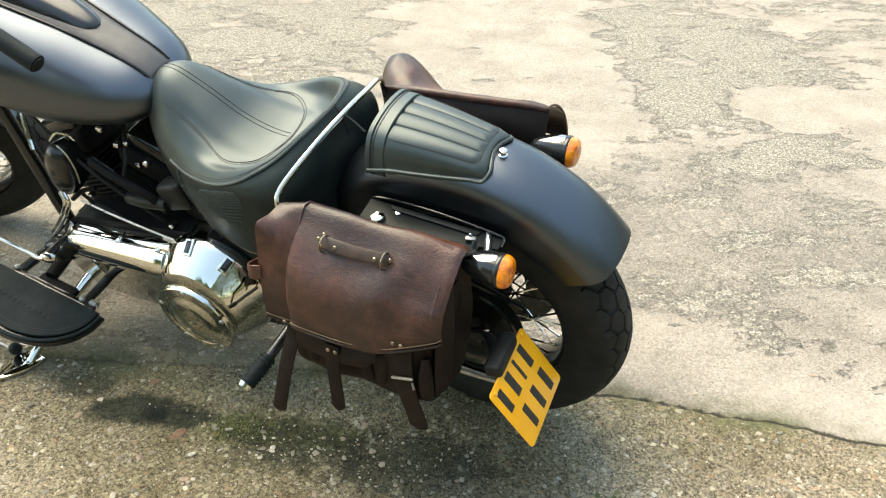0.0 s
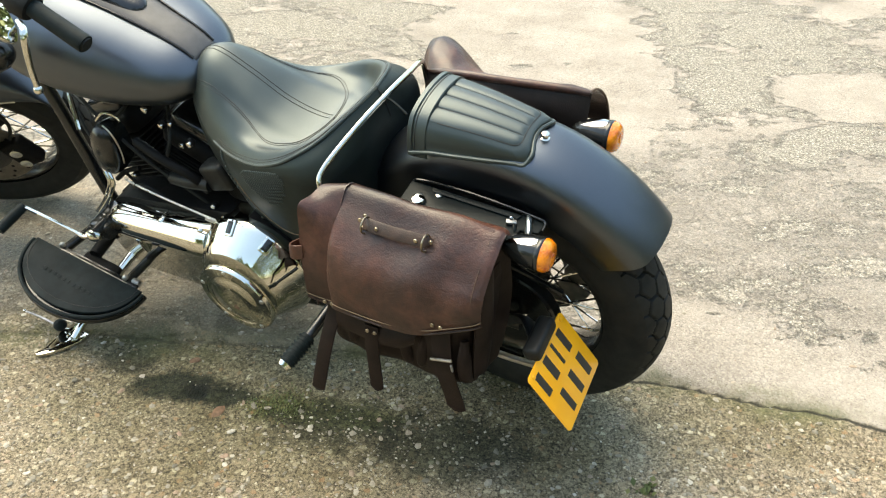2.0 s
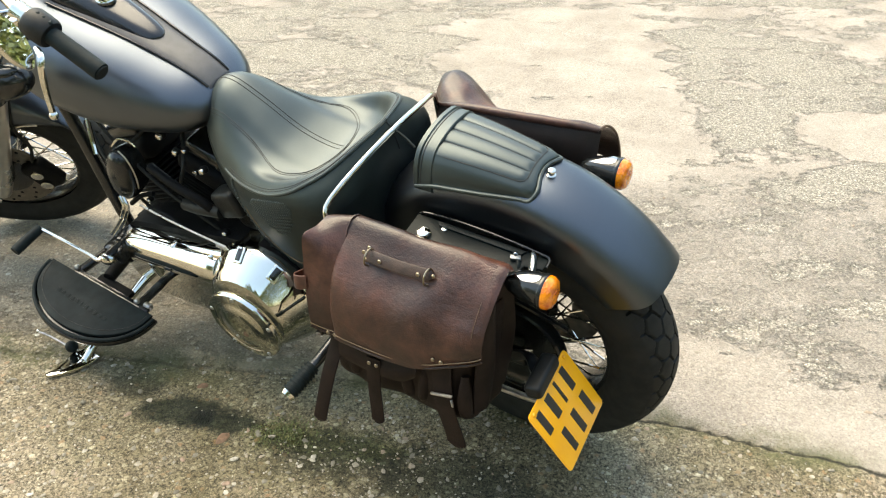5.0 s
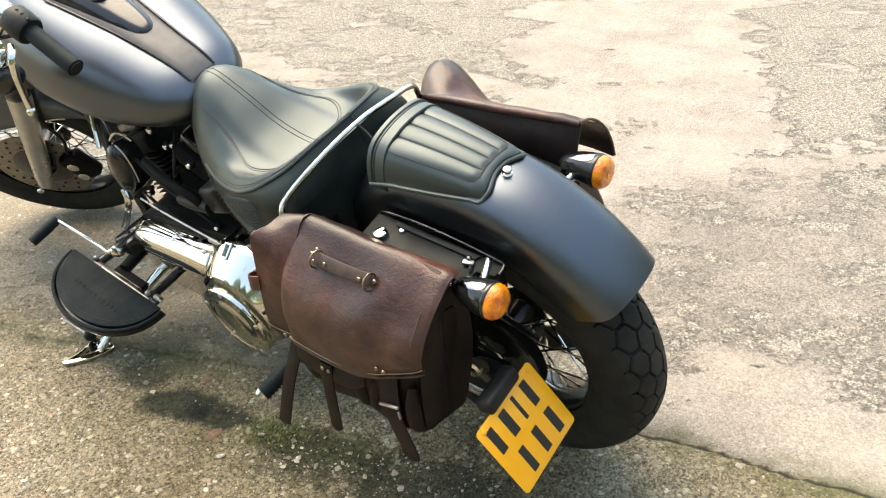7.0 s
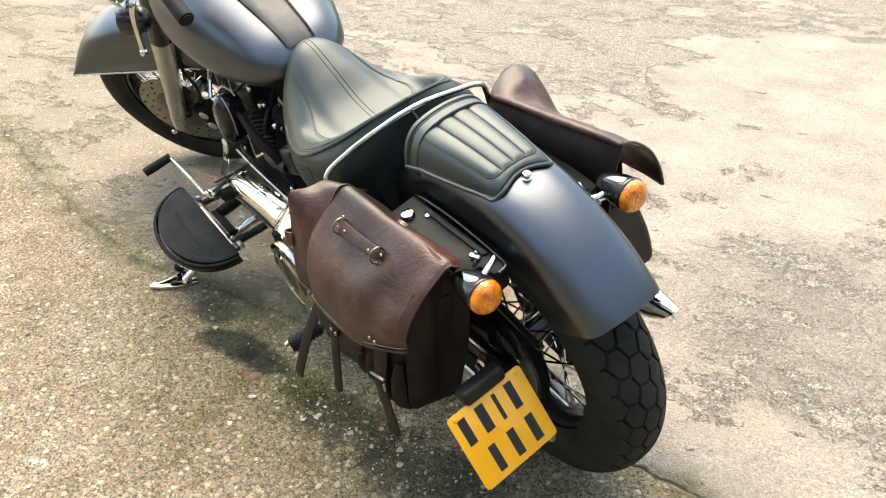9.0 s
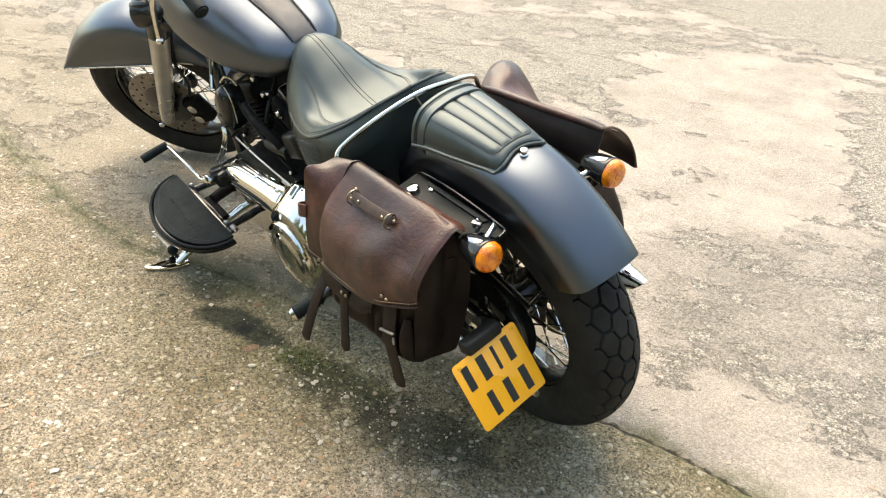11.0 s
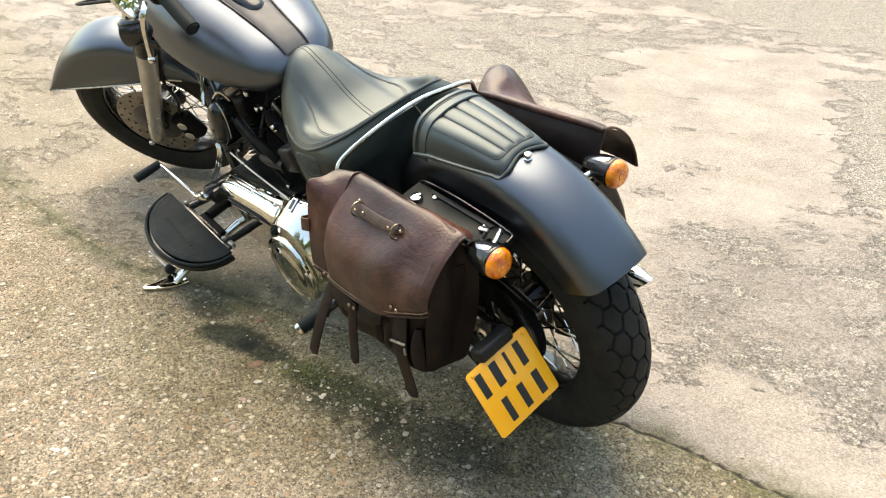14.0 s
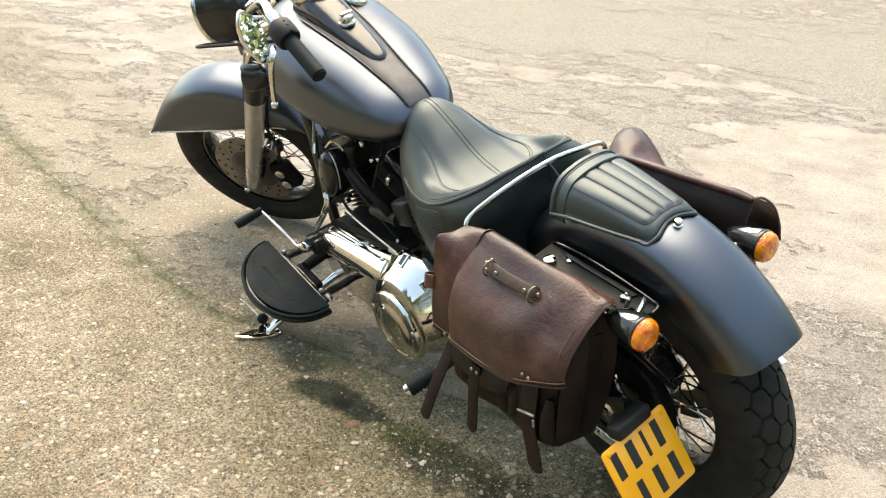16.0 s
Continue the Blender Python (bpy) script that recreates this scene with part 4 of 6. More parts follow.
def build_pad():
    """Pleated pillion pad on the fender: piped skirt, four rolls, front strap and rear bolt."""
    X0, X1 = 0.160, -0.047

    def panel(u, v, rib=True):
        """A point of the pleated top, front (u = 0) to back, left (v = 1) to right."""
        av = abs(v)
        x = X0 + (X1 - X0) * u + 0.012 * u * max(0.0, (av - 0.75) / 0.25) ** 2 + 0.004 * u ** 4 * (1 - v * v)
        w = 0.0720 - 0.0180 * u ** 1.2
        z = 0.789 - 0.026 * u ** 1.7 + (0.012 - 0.005 * u) * (1 - v * v)
        if rib:
            z += 0.0040 * abs(math.sin(math.pi * 2 * v)) ** 0.45 * min(1.0, (1 - u) / 0.05) ** 0.5
        return np.array((x, w * v, z))

    def hem(u, v):
        """The piped edge on the fender, level with the panel's edge point."""
        if abs(v) > 0.999:
            x = 0.160 - 0.217 * u
            return np.array((x, math.copysign(0.099 - 0.033 * u ** 1.4, v), 0.739 - 0.006 * max(0.0, (u - 0.85) / 0.15) * 0.3 - 0.008 * max(0.0, 0.2 - u) / 0.2))
        x = -0.066 + 0.010 * (1 - (abs(v) / 0.62) ** 2 if abs(v) < 0.62 else 0.0) + 0.008 * max(0.0, (abs(v) - 0.8) / 0.2) ** 2
        y = 0.067 * v
        return np.array((x, y, fender_top(x, y) + 0.004))

    us, vs = np.linspace(0, 1, 40), np.linspace(1, -1, 97)
    grid = [[panel(u, v) for v in vs] for u in us]
    pad = part("pillion_pad", loft(grid, closed=False), "leather", bike, "black pleated leather pillion pad on the fender", 60)
    border = [(u, 1.0) for u in us] + [(1.0, v) for v in vs[4:-4:4]] + [(u, -1.0) for u in us[::-1]]
    rings = []
    for u, v in border:
        a, h = panel(u, v, False), hem(u, v)
        out = np.array((0.0, math.copysign(1, v), 0.0)) if abs(v) > 0.999 else np.array((-1.0, 0.0, 0.0))
        lid = a + np.array((0, 0, 0.0012))
        rings.append([tuple(q) for q in spline([lid, a * 0.8 + h * 0.2 + out * 0.0050, a * 0.45 + h * 0.55 + out * 0.0040, a * 0.12 + h * 0.88 - out * 0.001, h], 3)])
    part("pad_wall", loft(rings, closed=False), "leather", pad, "smooth leather side of the pad", 70)
    edge = [tuple(hem(u, v)) for u, v in border]
    part("piping", tube(edge[::3] + [edge[-1]], 0.0042, 8, 4), "leather", pad)
    for v in (-0.5, 0.0, 0.5):
        part("stitching", tube([tuple(panel(u, v) + (0, 0, 0.0004)) for u in np.linspace(0.05, 0.97, 24)], 0.0008, 6, 1), "thread", pad)
    part("stitching", tube([tuple(panel(u, 0.995 * v, False) + (0, 0, 0.0018)) for u, v in border[10:-10:2]], 0.0009, 6, 1), "thread", pad)
    part("pad_front", loft([[(X0, *panel(0, v, False)[1:]) for v in vs[::4]], [(X0 + 0.006, panel(0, v)[1] * 1.1, 0.70) for v in vs[::4]]], closed=False), "leather", pad)
    # strap: two layers arched over the front of the pad
    def arch(x, grow):
        line = spline([(0.0970, 0.722), (0.0940, 0.742), (0.0860, 0.768), (0.0725, 0.788), (0.055, 0.7985), (0.028, 0.8045), (0.0, 0.8065), (-0.028, 0.8045), (-0.055, 0.7985), (-0.0725, 0.788), (-0.0860, 0.768), (-0.0940, 0.742), (-0.0970, 0.722)], 4)
        return [(x, y * (1 + grow * 9), z + grow) for y, z in line]
    for x0, x1, g0, name in ((0.164, 0.126, 0.0, "strap"), (0.165, 0.153, 0.0028, "strap_edge")):
        band = [arch(x0, g0 - 0.001), arch(x0 - 0.002, g0 + 0.0014), arch(x1 + 0.002, g0 + 0.0014), arch(x1, g0 - 0.001)]
        part(name, loft([b + arch(b[0][0], g0 - 0.004)[::-1] for b in band]), "leather", pad, "black leather front strap")
    part("stitching", tube(arch(0.149, 0.0018)[::2], 0.0008, 6, 2), "thread", pad)
    b = revolve([(0.011, 0), (0.011, 0.003), (0.0075, 0.005), (0.0075, 0.010), (0.0095, 0.012), (0.0085, 0.0155), (0.004, 0.017), (0.0005, 0.0173)], 20, "z")
    b.transform(pose(-0.070, 0.0, fender_top(-0.070) - 0.001, 0, -10, 0) @ Matrix.Scale(0.82, 4))
    part("pad_bolt", b, "chrome", pad, "chrome thumb bolt")


build_pad()
rail = [(0.300, 0.205, 0.56), (0.298, 0.209, 0.64), (0.300, 0.207, 0.686), (0.304, 0.184, 0.712), (0.278, 0.10, 0.750), (0.256, 0.0, 0.772), (0.266, -0.10, 0.752), (0.282, -0.167, 0.728), (0.290, -0.190, 0.700), (0.290, -0.194, 0.64), (0.292, -0.192, 0.56)]
rail_ob = part("grab_rail", tube(rail, 0.0060, 12, 6), "chrome", bike, "thin chrome rail behind the seat")
part("rail_stay", tube([(0.255, 0.010, 0.770), (0.232, 0.014, 0.762), (0.205, 0.022, 0.750)], 0.0026, 8), "strut", rail_ob)
part("seat_base", box((0.10, 0.16, 0.12), 0.03, (0.28, 0, 0.585), segments=3), "wrinkle", bike)
part("side_cover", loft([[(x, s2 * y, z) for x, z in ((0.26, 0.50), (0.45, 0.46), (0.52, 0.55), (0.40, 0.62), (0.27, 0.63))] for s2, y in ((1, 0.155), (-1, 0.155))]), "wrinkle", bike)


# ---- tank and console ----
TANK = spline([  # x, half width, bottom, top, widest height
    (0.692, 0.050, 0.712, 0.748, 0.730), (0.708, 0.086, 0.698, 0.772, 0.730), (0.75, 0.124, 0.674, 0.802, 0.730), (0.83, 0.156, 0.660, 0.838, 0.736), (0.92, 0.180, 0.655, 0.876, 0.748),
    (1.02, 0.192, 0.660, 0.910, 0.765), (1.12, 0.194, 0.675, 0.938, 0.785), (1.20, 0.178, 0.705, 0.952, 0.805), (1.25, 0.140, 0.735, 0.943, 0.825), (1.28, 0.075, 0.765, 0.910, 0.83)], 6)


def tank_top(x, y=0.0):
    w, lo, hi, mid = (float(np.interp(x, TANK[:, 0], TANK[:, k])) for k in range(1, 5))
    return mid + (hi - mid) * max(0.0, 1 - (abs(y) / w) ** 2.5) ** (1 / 2.5)


def build_tank():
    rings = []
    for x, w, lo, hi, mid in TANK:
        ring = []
        for a in np.linspace(0, 2 * math.pi, 48, endpoint=False):
            c, s = math.cos(a), math.sin(a)
            y = w * math.copysign(abs(c) ** (2 / 2.5), c)
            z = mid + ((hi - mid) if s > 0 else (mid - lo)) * math.copysign(abs(s) ** (2 / (2.5 if s > 0 else 2.0)), s)
            y *= 1.0 if c > 0 else 1.0 + 0.07 * min(1.0, max(0.0, (x - 0.72) / 0.25))
            ring.append((x, y - 0.010 * (x - 0.7) / 0.5, z))
        rings.append(ring)
    tank = part("fuel_tank", loft(rings), "paint", bike, "satin black-blue teardrop fuel tank", 60)
    # centre strip and console
    def ridge(x, w, h):
        pts = [(x, y, tank_top(x, y) + h * (1 - (abs(y) / w) ** 4)) for y in np.linspace(w, -w, 15)]
        return pts + [(x, y * 0.98, tank_top(x, y) - 0.012) for _, y, _ in reversed(pts)]
    part("console_strip", loft([ridge(x, w, h) for x, w, h in spline([(0.708, 0.034, 0.004), (0.74, 0.036, 0.005), (0.80, 0.040, 0.006), (0.88, 0.048, 0.007), (0.98, 0.060, 0.008), (1.10, 0.070, 0.008)], 6)]), "strip", tank, "dark grey console strip", 60)
    for s2 in (1, -1):
        part("strip_edge", tube([(x, s2 * w, tank_top(x, w) + 0.003) for x, w in ((0.712, 0.0345), (0.74, 0.0365), (0.80, 0.0405), (0.88, 0.0485), (0.98, 0.0605), (1.09, 0.0705))], 0.0028, 8, 5), "black", tank)
    con = part("console", loft([ridge(x, w, h) for x, w, h in spline([(0.845, 0.010, 0.011), (0.855, 0.024, 0.014), (0.88, 0.034, 0.017), (0.93, 0.044, 0.022), (1.0, 0.054, 0.030), (1.08, 0.062, 0.042), (1.15, 0.060, 0.052)], 6)]), "satin", tank, "satin black tank console", 60)
    dial = pose(1.135, 0.0, tank_top(1.135) + 0.046, 0, -14, 0)
    part("speedometer_bezel", revolve([(0.058, -0.03), (0.062, 0.0), (0.061, 0.010), (0.056, 0.014), (0.052, 0.010), (0.050, 0.006)], 48, "z"), "chrome", con, "chrome speedometer bezel", matrix=dial)
    part("speedometer_dial", revolve([(0.0515, 0.0075), (0.03, 0.0105), (0.0005, 0.0112)], 40, "z"), "dial", con, "pale speedometer dial under glass", matrix=dial)
    key = pose(0.975, 0.006, tank_top(0.975) + 0.025, 0, -10, 0)
    part("ignition_switch", revolve([(0.022, 0), (0.022, 0.006), (0.019, 0.009), (0.017, 0.022), (0.012, 0.026), (0.0005, 0.0265)], 28, "z"), "chrome", con, "chrome ignition knob", matrix=key)
    part("ignition_wing", box((0.012, 0.034, 0.012), 0.004, (0, 0, 0.027)), "chrome", con, matrix=key)
    part("fuel_cap", revolve([(0.038, 0.0), (0.038, 0.006), (0.034, 0.012), (0.020, 0.016), (0.0005, 0.0165)], 36, "z"), "chrome", tank, "chrome fuel cap",
         matrix=pose(1.10, -0.094, tank_top(1.10, 0.094) - 0.001, 22, -8, 0))


build_tank()


# ---- engine and frame ----
def build_frame():
    for s2 in (1, -1):
        part("frame_tube", tube([(1.30, s2 * 0.035, 0.72), (1.24, s2 * 0.055, 0.55), (1.17, s2 * 0.085, 0.32), (1.12, s2 * 0.10, 0.20), (1.04, s2 * 0.11, 0.165), (0.8, s2 * 0.115, 0.16), (0.48, s2 * 0.115, 0.18), (0.40, s2 * 0.115, 0.28), (0.36, s2 * 0.11, 0.45), (0.33, s2 * 0.10, 0.58)],
                                0.0165, 12, 6), "black", bike, "gloss black frame tube")
    part("backbone", tube([(1.32, 0, 0.80), (1.1, 0, 0.72), (0.8, 0, 0.66), (0.5, 0, 0.60), (0.33, 0, 0.56)], 0.026, 12), "black", bike)


def build_engine():
    part("crankcase", loft([[(x + dx, y, z) for dx, z in ((-0.14, 0.20), (0.13, 0.19), (0.17, 0.25), (0.15, 0.36), (0.05, 0.41), (-0.10, 0.41), (-0.17, 0.34), (-0.17, 0.25))] for x, y in ((0.90, -0.12), (0.90, 0.12))]), "wrinkle", bike, "black engine crankcase")
    part("gearbox", box((0.24, 0.22, 0.20), 0.03, (0.58, 0, 0.34), segments=3), "wrinkle", bike)
    for tilt, x0 in ((22, 0.955), (-24, 0.855)):
        m = pose(x0, 0.0, 0.37, 0, tilt, 0)
        cyl = part("cylinder", revolve([(0.055, 0.0), (0.055, 0.16)], 24, "z"), "wrinkle", bike, "black finned engine cylinder", matrix=m)
        fin = box((0.150, 0.165, 0.0035), 0.0015, segments=1)
        first = part("fin", fin, "wrinkle", cyl)
        first.matrix_local = Matrix.Translation((0, 0, 0.02))
        for k in range(1, 11):
            again(first, Matrix.Translation((0, 0, 0.02 + k * 0.0125)))
        part("cylinder_head", box((0.17, 0.17, 0.06), 0.02, (0, 0, 0.185), segments=3), "wrinkle", cyl)
        part("rocker_cover", box((0.15, 0.14, 0.045), 0.018, (0, 0, 0.232), segments=3), "black", cyl, "gloss black rocker cover")
        for y in (-0.05, 0.05):
            b = bolt_mesh(0.007, 0.006)
            b.transform(pose(0.078, y, 0.195, 0, 0, -90))
            part("bolt", b, "chrome", cyl, "chrome bolt")
        bb = bolt_mesh(0.008, 0.006)
        bb.transform(pose(0.02, 0.087, 0.195))
        part("bolt", bb, "chrome", cyl, "chrome bolt")
    part("spark_lead", tube([(1.0, 0.10, 0.57), (0.98, 0.13, 0.60), (0.93, 0.13, 0.63), (0.90, 0.08, 0.66)], 0.0045, 8), "rubber", bike)
    part("spark_lead", tube([(0.83, 0.10, 0.55), (0.80, 0.13, 0.56), (0.78, 0.12, 0.61), (0.82, 0.06, 0.65)], 0.0045, 8), "rubber", bike)
    part("oil_tank", box((0.16, 0.25, 0.16), 0.035, (0.60, 0, 0.53), segments=3), "wrinkle", bike, "black oil tank")
    part("coil_box", box((0.075, 0.05, 0.07), 0.012, (0.655, 0.125, 0.545), (0, 20, 0), 3), "plastic", bike)
    part("cable_cover", tube([(0.80, 0.14, 0.50), (0.74, 0.15, 0.515), (0.68, 0.145, 0.52)], 0.016, 10), "plastic", bike)
    for pts in ([(1.10, 0.10, 0.60), (1.02, 0.145, 0.56), (0.92, 0.155, 0.46), (0.84, 0.15, 0.42)], [(1.12, 0.08, 0.66), (0.98, 0.13, 0.62), (0.86, 0.15, 0.55), (0.74, 0.14, 0.46), (0.70, 0.12, 0.40)], [(0.95, 0.15, 0.43), (0.88, 0.165, 0.47), (0.80, 0.165, 0.44), (0.74, 0.16, 0.42)]):
        part("cable", tube(pts, 0.0042, 8), "rubber", bike)
    part("shift_rod", tube([(0.915, 0.182, 0.492), (0.82, 0.180, 0.468), (0.65, 0.172, 0.432)], 0.0026, 8), "brushed", bike, "pale metal shift rod")
    part("rod_end", tube([(0.70, 0.175, 0.438), (0.66, 0.172, 0.430)], 0.006, 8), "steel", bike)
    part("bracket", tube([(0.955, 0.175, 0.478), (0.92, 0.165, 0.505), (0.885, 0.155, 0.515)], 0.006, 8), "wrinkle", bike)
    horn = part("horn_cover", loft([[(0.952 + r * 0.040 * math.cos(a) - 0.010 * math.sin(a), 0.148 + d * 0.9, 0.560 + r * 0.074 * math.sin(a)) for a in np.linspace(0, 2 * math.pi, 28, endpoint=False)]
                               for d, r in ((-0.03, 0.9), (0.0, 1.0), (0.02, 0.99), (0.034, 0.9), (0.043, 0.7), (0.047, 0.35), (0.048, 0.02))]), "black", bike, "gloss black horn cover")
    part("horn_bracket", tube([(0.950, 0.160, 0.640), (0.930, 0.150, 0.658), (0.912, 0.142, 0.652), (0.902, 0.138, 0.636)], [0.004, 0.006, 0.005, 0.003], 10, squash=0.6), "chrome", horn, "chrome horn bracket")
    part("horn_rim", tube([(0.952 + 0.041 * math.cos(a) - 0.010 * math.sin(a), 0.163, 0.560 + 0.075 * math.sin(a)) for a in np.linspace(1.8, 3.6, 12)], 0.0018, 8, 1), "brushed", horn)
    for x, y, z, r in ((0.825, 0.118, 0.674, 0.009), (0.794, 0.118, 0.637, 0.008), (0.714, 0.128, 0.615, 0.008), (0.760, 0.120, 0.652, 0.006), (0.690, 0.150, 0.455, 0.007), (0.905, 0.160, 0.492, 0.006)):
        bb = bolt_mesh(r, r * 0.9)
        bb.transform(pose(x, y, z, 0, 0, 0))
        part("engine_bolt", bb, "chrome", bike, "chrome engine bolt")
        part("bolt_boss", ball((x, y - 0.006, z), r * 1.25), "wrinkle", bike)
    part("rocker_pipe", tube([(0.86, 0.15, 0.600), (0.78, 0.16, 0.575), (0.72, 0.155, 0.545), (0.69, 0.145, 0.50)], 0.011, 12), "wrinkle", bike, "black rubber hose")
    for dx in (0.0, 0.012):
        part("linkage_arm", tube([(0.950 + dx, 0.192, 0.512), (0.938 + dx, 0.200, 0.492), (0.962 + dx, 0.204, 0.452), (1.002 + dx, 0.207, 0.405), (1.034 + dx, 0.210, 0.372)], 0.0048, 10, squash=0.7), "chrome", bike, "chrome foot linkage arm")
    part("engine_guard_rod", tube([(1.02, 0.165, 0.60), (1.05, 0.13, 0.66), (1.07, 0.10, 0.70)], 0.006, 8), "chrome", bike)


def stadium(x0, z0, r0, x1, z1, r1, n=16):
    """Outline that wraps two circles."""
    d, ang = math.hypot(x1 - x0, z1 - z0), math.atan2(z1 - z0, x1 - x0)
    b = math.acos((r0 - r1) / d)
    out = [(x1 + r1 * math.cos(a), z1 + r1 * math.sin(a)) for a in np.linspace(ang - b, ang + b, n)]
    return out + [(x0 + r0 * math.cos(a), z0 + r0 * math.sin(a)) for a in np.linspace(ang + b, ang + 2 * math.pi - b, n)]


def shell(x0, z0, r0, x1, z1, r1, steps):
    """A rounded cover: outlines that shrink outwards along y."""
    rings = []
    for y, k in steps:
        rings.append([(x, y, z) for x, z in stadium(x0, z0, r0 * k + (k - 1) * 0.0, x1, z1, r1 * k)])
    return loft(rings)


def build_primary():
    """Chrome primary cover with its derby cover."""
    pr = part("primary_cover", shell(0.592, 0.312, 0.132, 0.962, 0.272, 0.106, [(0.160, 1.0), (0.170, 1.0), (0.183, 0.985), (0.191, 0.955), (0.195, 0.90)]), "chrome", bike, "chrome primary drive cover")
    part("front_dome", tube([(1.012, 0.176, 0.332), (1.008, 0.178, 0.334), (0.985, 0.180, 0.338), (0.86, 0.182, 0.352), (0.735, 0.184, 0.366), (0.690, 0.184, 0.371)], [0.006, 0.028, 0.044, 0.046, 0.046, 0.042], 28, 5), "chrome", pr)
    part("clutch_drum", revolve([(0.146, 0.12), (0.146, 0.168), (0.1445, 0.177), (0.140, 0.187), (0.130, 0.203), (0.119, 0.222), (0.109, 0.239), (0.103, 0.246), (0.090, 0.2485), (0.0005, 0.249)], 72), "chrome", pr, matrix=Matrix.Translation((0.592, 0.0, 0.320)))
    d = part("derby_cover", revolve([(0.101, 0.236), (0.101, 0.254), (0.098, 0.258), (0.080, 0.260), (0.078, 0.2585), (0.064, 0.2590), (0.062, 0.2605), (0.03, 0.2615), (0.0005, 0.262)], 64), "chrome", pr, "round chrome derby cover", matrix=Matrix.Translation((0.610, 0.0, 0.280)))
    for k in range(5):
        a = 2 * math.pi * k / 5 + 0.3
        b = bolt_mesh(0.006, 0.004)
        b.transform(Matrix.Translation((0.090 * math.cos(a), 0.257, 0.090 * math.sin(a))))
        part("screw", b, "brushed", d)
    for x, z, r in ((0.985, 0.372, 0.009), (0.838, 0.394, 0.009), (0.713, 0.409, 0.009)):
        part("boss", revolve([(r, 0.16), (r, 0.196), (r * 0.7, 0.200), (0.0005, 0.201)], 16), "chrome", pr, matrix=Matrix.Translation((x, 0, z)))
    part("casting_elbow", tube([(1.036, 0.186, 0.270), (1.028, 0.192, 0.300), (0.985, 0.196, 0.318), (0.955, 0.196, 0.300), (0.950, 0.190, 0.262), (0.952, 0.182, 0.235)], [0.009, 0.012, 0.013, 0.013, 0.012, 0.009], 16, 5), "chrome", pr, "curved chrome casting rib")
    for x, z in ((0.985, 0.372), (0.838, 0.394), (0.713, 0.409)):
        part("boss_web", box((0.030, 0.030, 0.012), 0.005, (x, 0.180, z - 0.004), (0, 20, 0), 2), "chrome", pr)
    for a in (82, 124):
        at = pose(0.592, 0.193, 0.320, 0, 90 - a, 0) @ Matrix.Translation((0, 0, 0.1370)) @ pose(0, 0, 0, -32, 0, 0)
        rim = part("slot_rim", box((0.026, 0.040, 0.005), 0.0024, segments=3), "chrome", pr, matrix=at)
        part("slot", box((0.016, 0.029, 0.003), 0.0014, (0, 0, 0.0016), segments=2), "black", rim, "dark recessed slot")
    part("inner_primary", shell(0.585, 0.320, 0.146, 0.960, 0.285, 0.112, [(0.08, 1.0), (0.158, 1.0)]), "wrinkle", bike)


build_frame()
build_engine()
build_primary()


# ---- controls on the left and right ----
def build_board(side):
    """Half-moon floorboard with a ribbed rubber mat."""
    cx, cy = 1.066, side * 0.296
    def half(r, grow=0.0):
        pts = [(cx + (0.172 + grow) * math.cos(a), cy + side * (0.146 * r + grow) * math.sin(a) ** 0.92) for a in np.linspace(0, math.pi, 41)]
        return [(cx + 0.172 + grow, cy - side * 0.006)] + pts + [(cx - 0.172 - grow, cy - side * 0.006)]
    m = Matrix.Translation((cx, cy, 0.244)) @ pose(0, 0, 0, 0, -13, 0) @ Matrix.Translation((-cx, -cy, 0))
    bd = part("footboard", plate(half(1.0, 0.003), -0.018, 0.005, "xy", -0.003), "black", bike, "half-moon footboard with black rubber mat", matrix=m)
    part("mat", plate(half(0.96, -0.007), 0.010, 0.004, "xy", 0.0005), "grip", bd, "black rubber mat with raised rim")
    part("mat_edge", tube([(x, y, 0.003) for x, y in half(0.99, -0.001)[1:-1]], 0.0050, 8, 2), "grip", bd)
    part("mat_groove", tube([(x, y, 0.0102) for x, y in half(0.90, -0.016)[1:-1]], 0.0012, 6, 2), "plastic", bd)
    first = None
    for k, w in enumerate((0.011, 0.008, 0.010, 0.010, 0.009, 0.004, 0.010, 0.010, 0.009, 0.010, 0.010)):
        first = box((w, 0.011, 0.0014), 0.0005, (cx + 0.080 - 0.0155 * k, cy + side * (0.060 + 0.0006 * k), 0.0108), segments=1, bm=first)
    tagged(part("embossed_bars", first, "grip", bd, "faint raised bars on the mat"), kind="stuff")
    part("board_bracket", tube([(cx - 0.10, cy - side * 0.02, -0.018), (cx - 0.10, cy - side * 0.12, -0.02)], 0.012, 10), "black", bd)
    part("board_bracket", tube([(cx + 0.10, cy - side * 0.015, -0.018), (cx + 0.08, cy - side * 0.12, -0.01)], 0.012, 10), "black", bd)
    part("hinge_plate", box((0.24, 0.016, 0.012), 0.003, (cx - 0.02, cy - side * 0.014, -0.006), segments=2), "black", bd)
    part("hinge_strip", box((0.18, 0.008, 0.003), 0.001, (cx - 0.025, cy - side * 0.007, 0.001), segments=1), "steel", bd, "dull steel hinge strip")
    coil = [(cx - 0.120 - 0.0022 * k / 6, cy - side * (0.026 + 0.009 * math.cos(k * math.pi / 3)), -0.006 + 0.009 * math.sin(k * math.pi / 3)) for k in range(49)]
    part("return_spring", tube(coil, 0.0016, 6, 2), "steel", bd, "coiled return spring")
    for x in (-0.10, 0.10):
        part("pivot_bolt", ball((cx + x, cy - side * 0.020, 0.002), 0.008), "steel", bd)


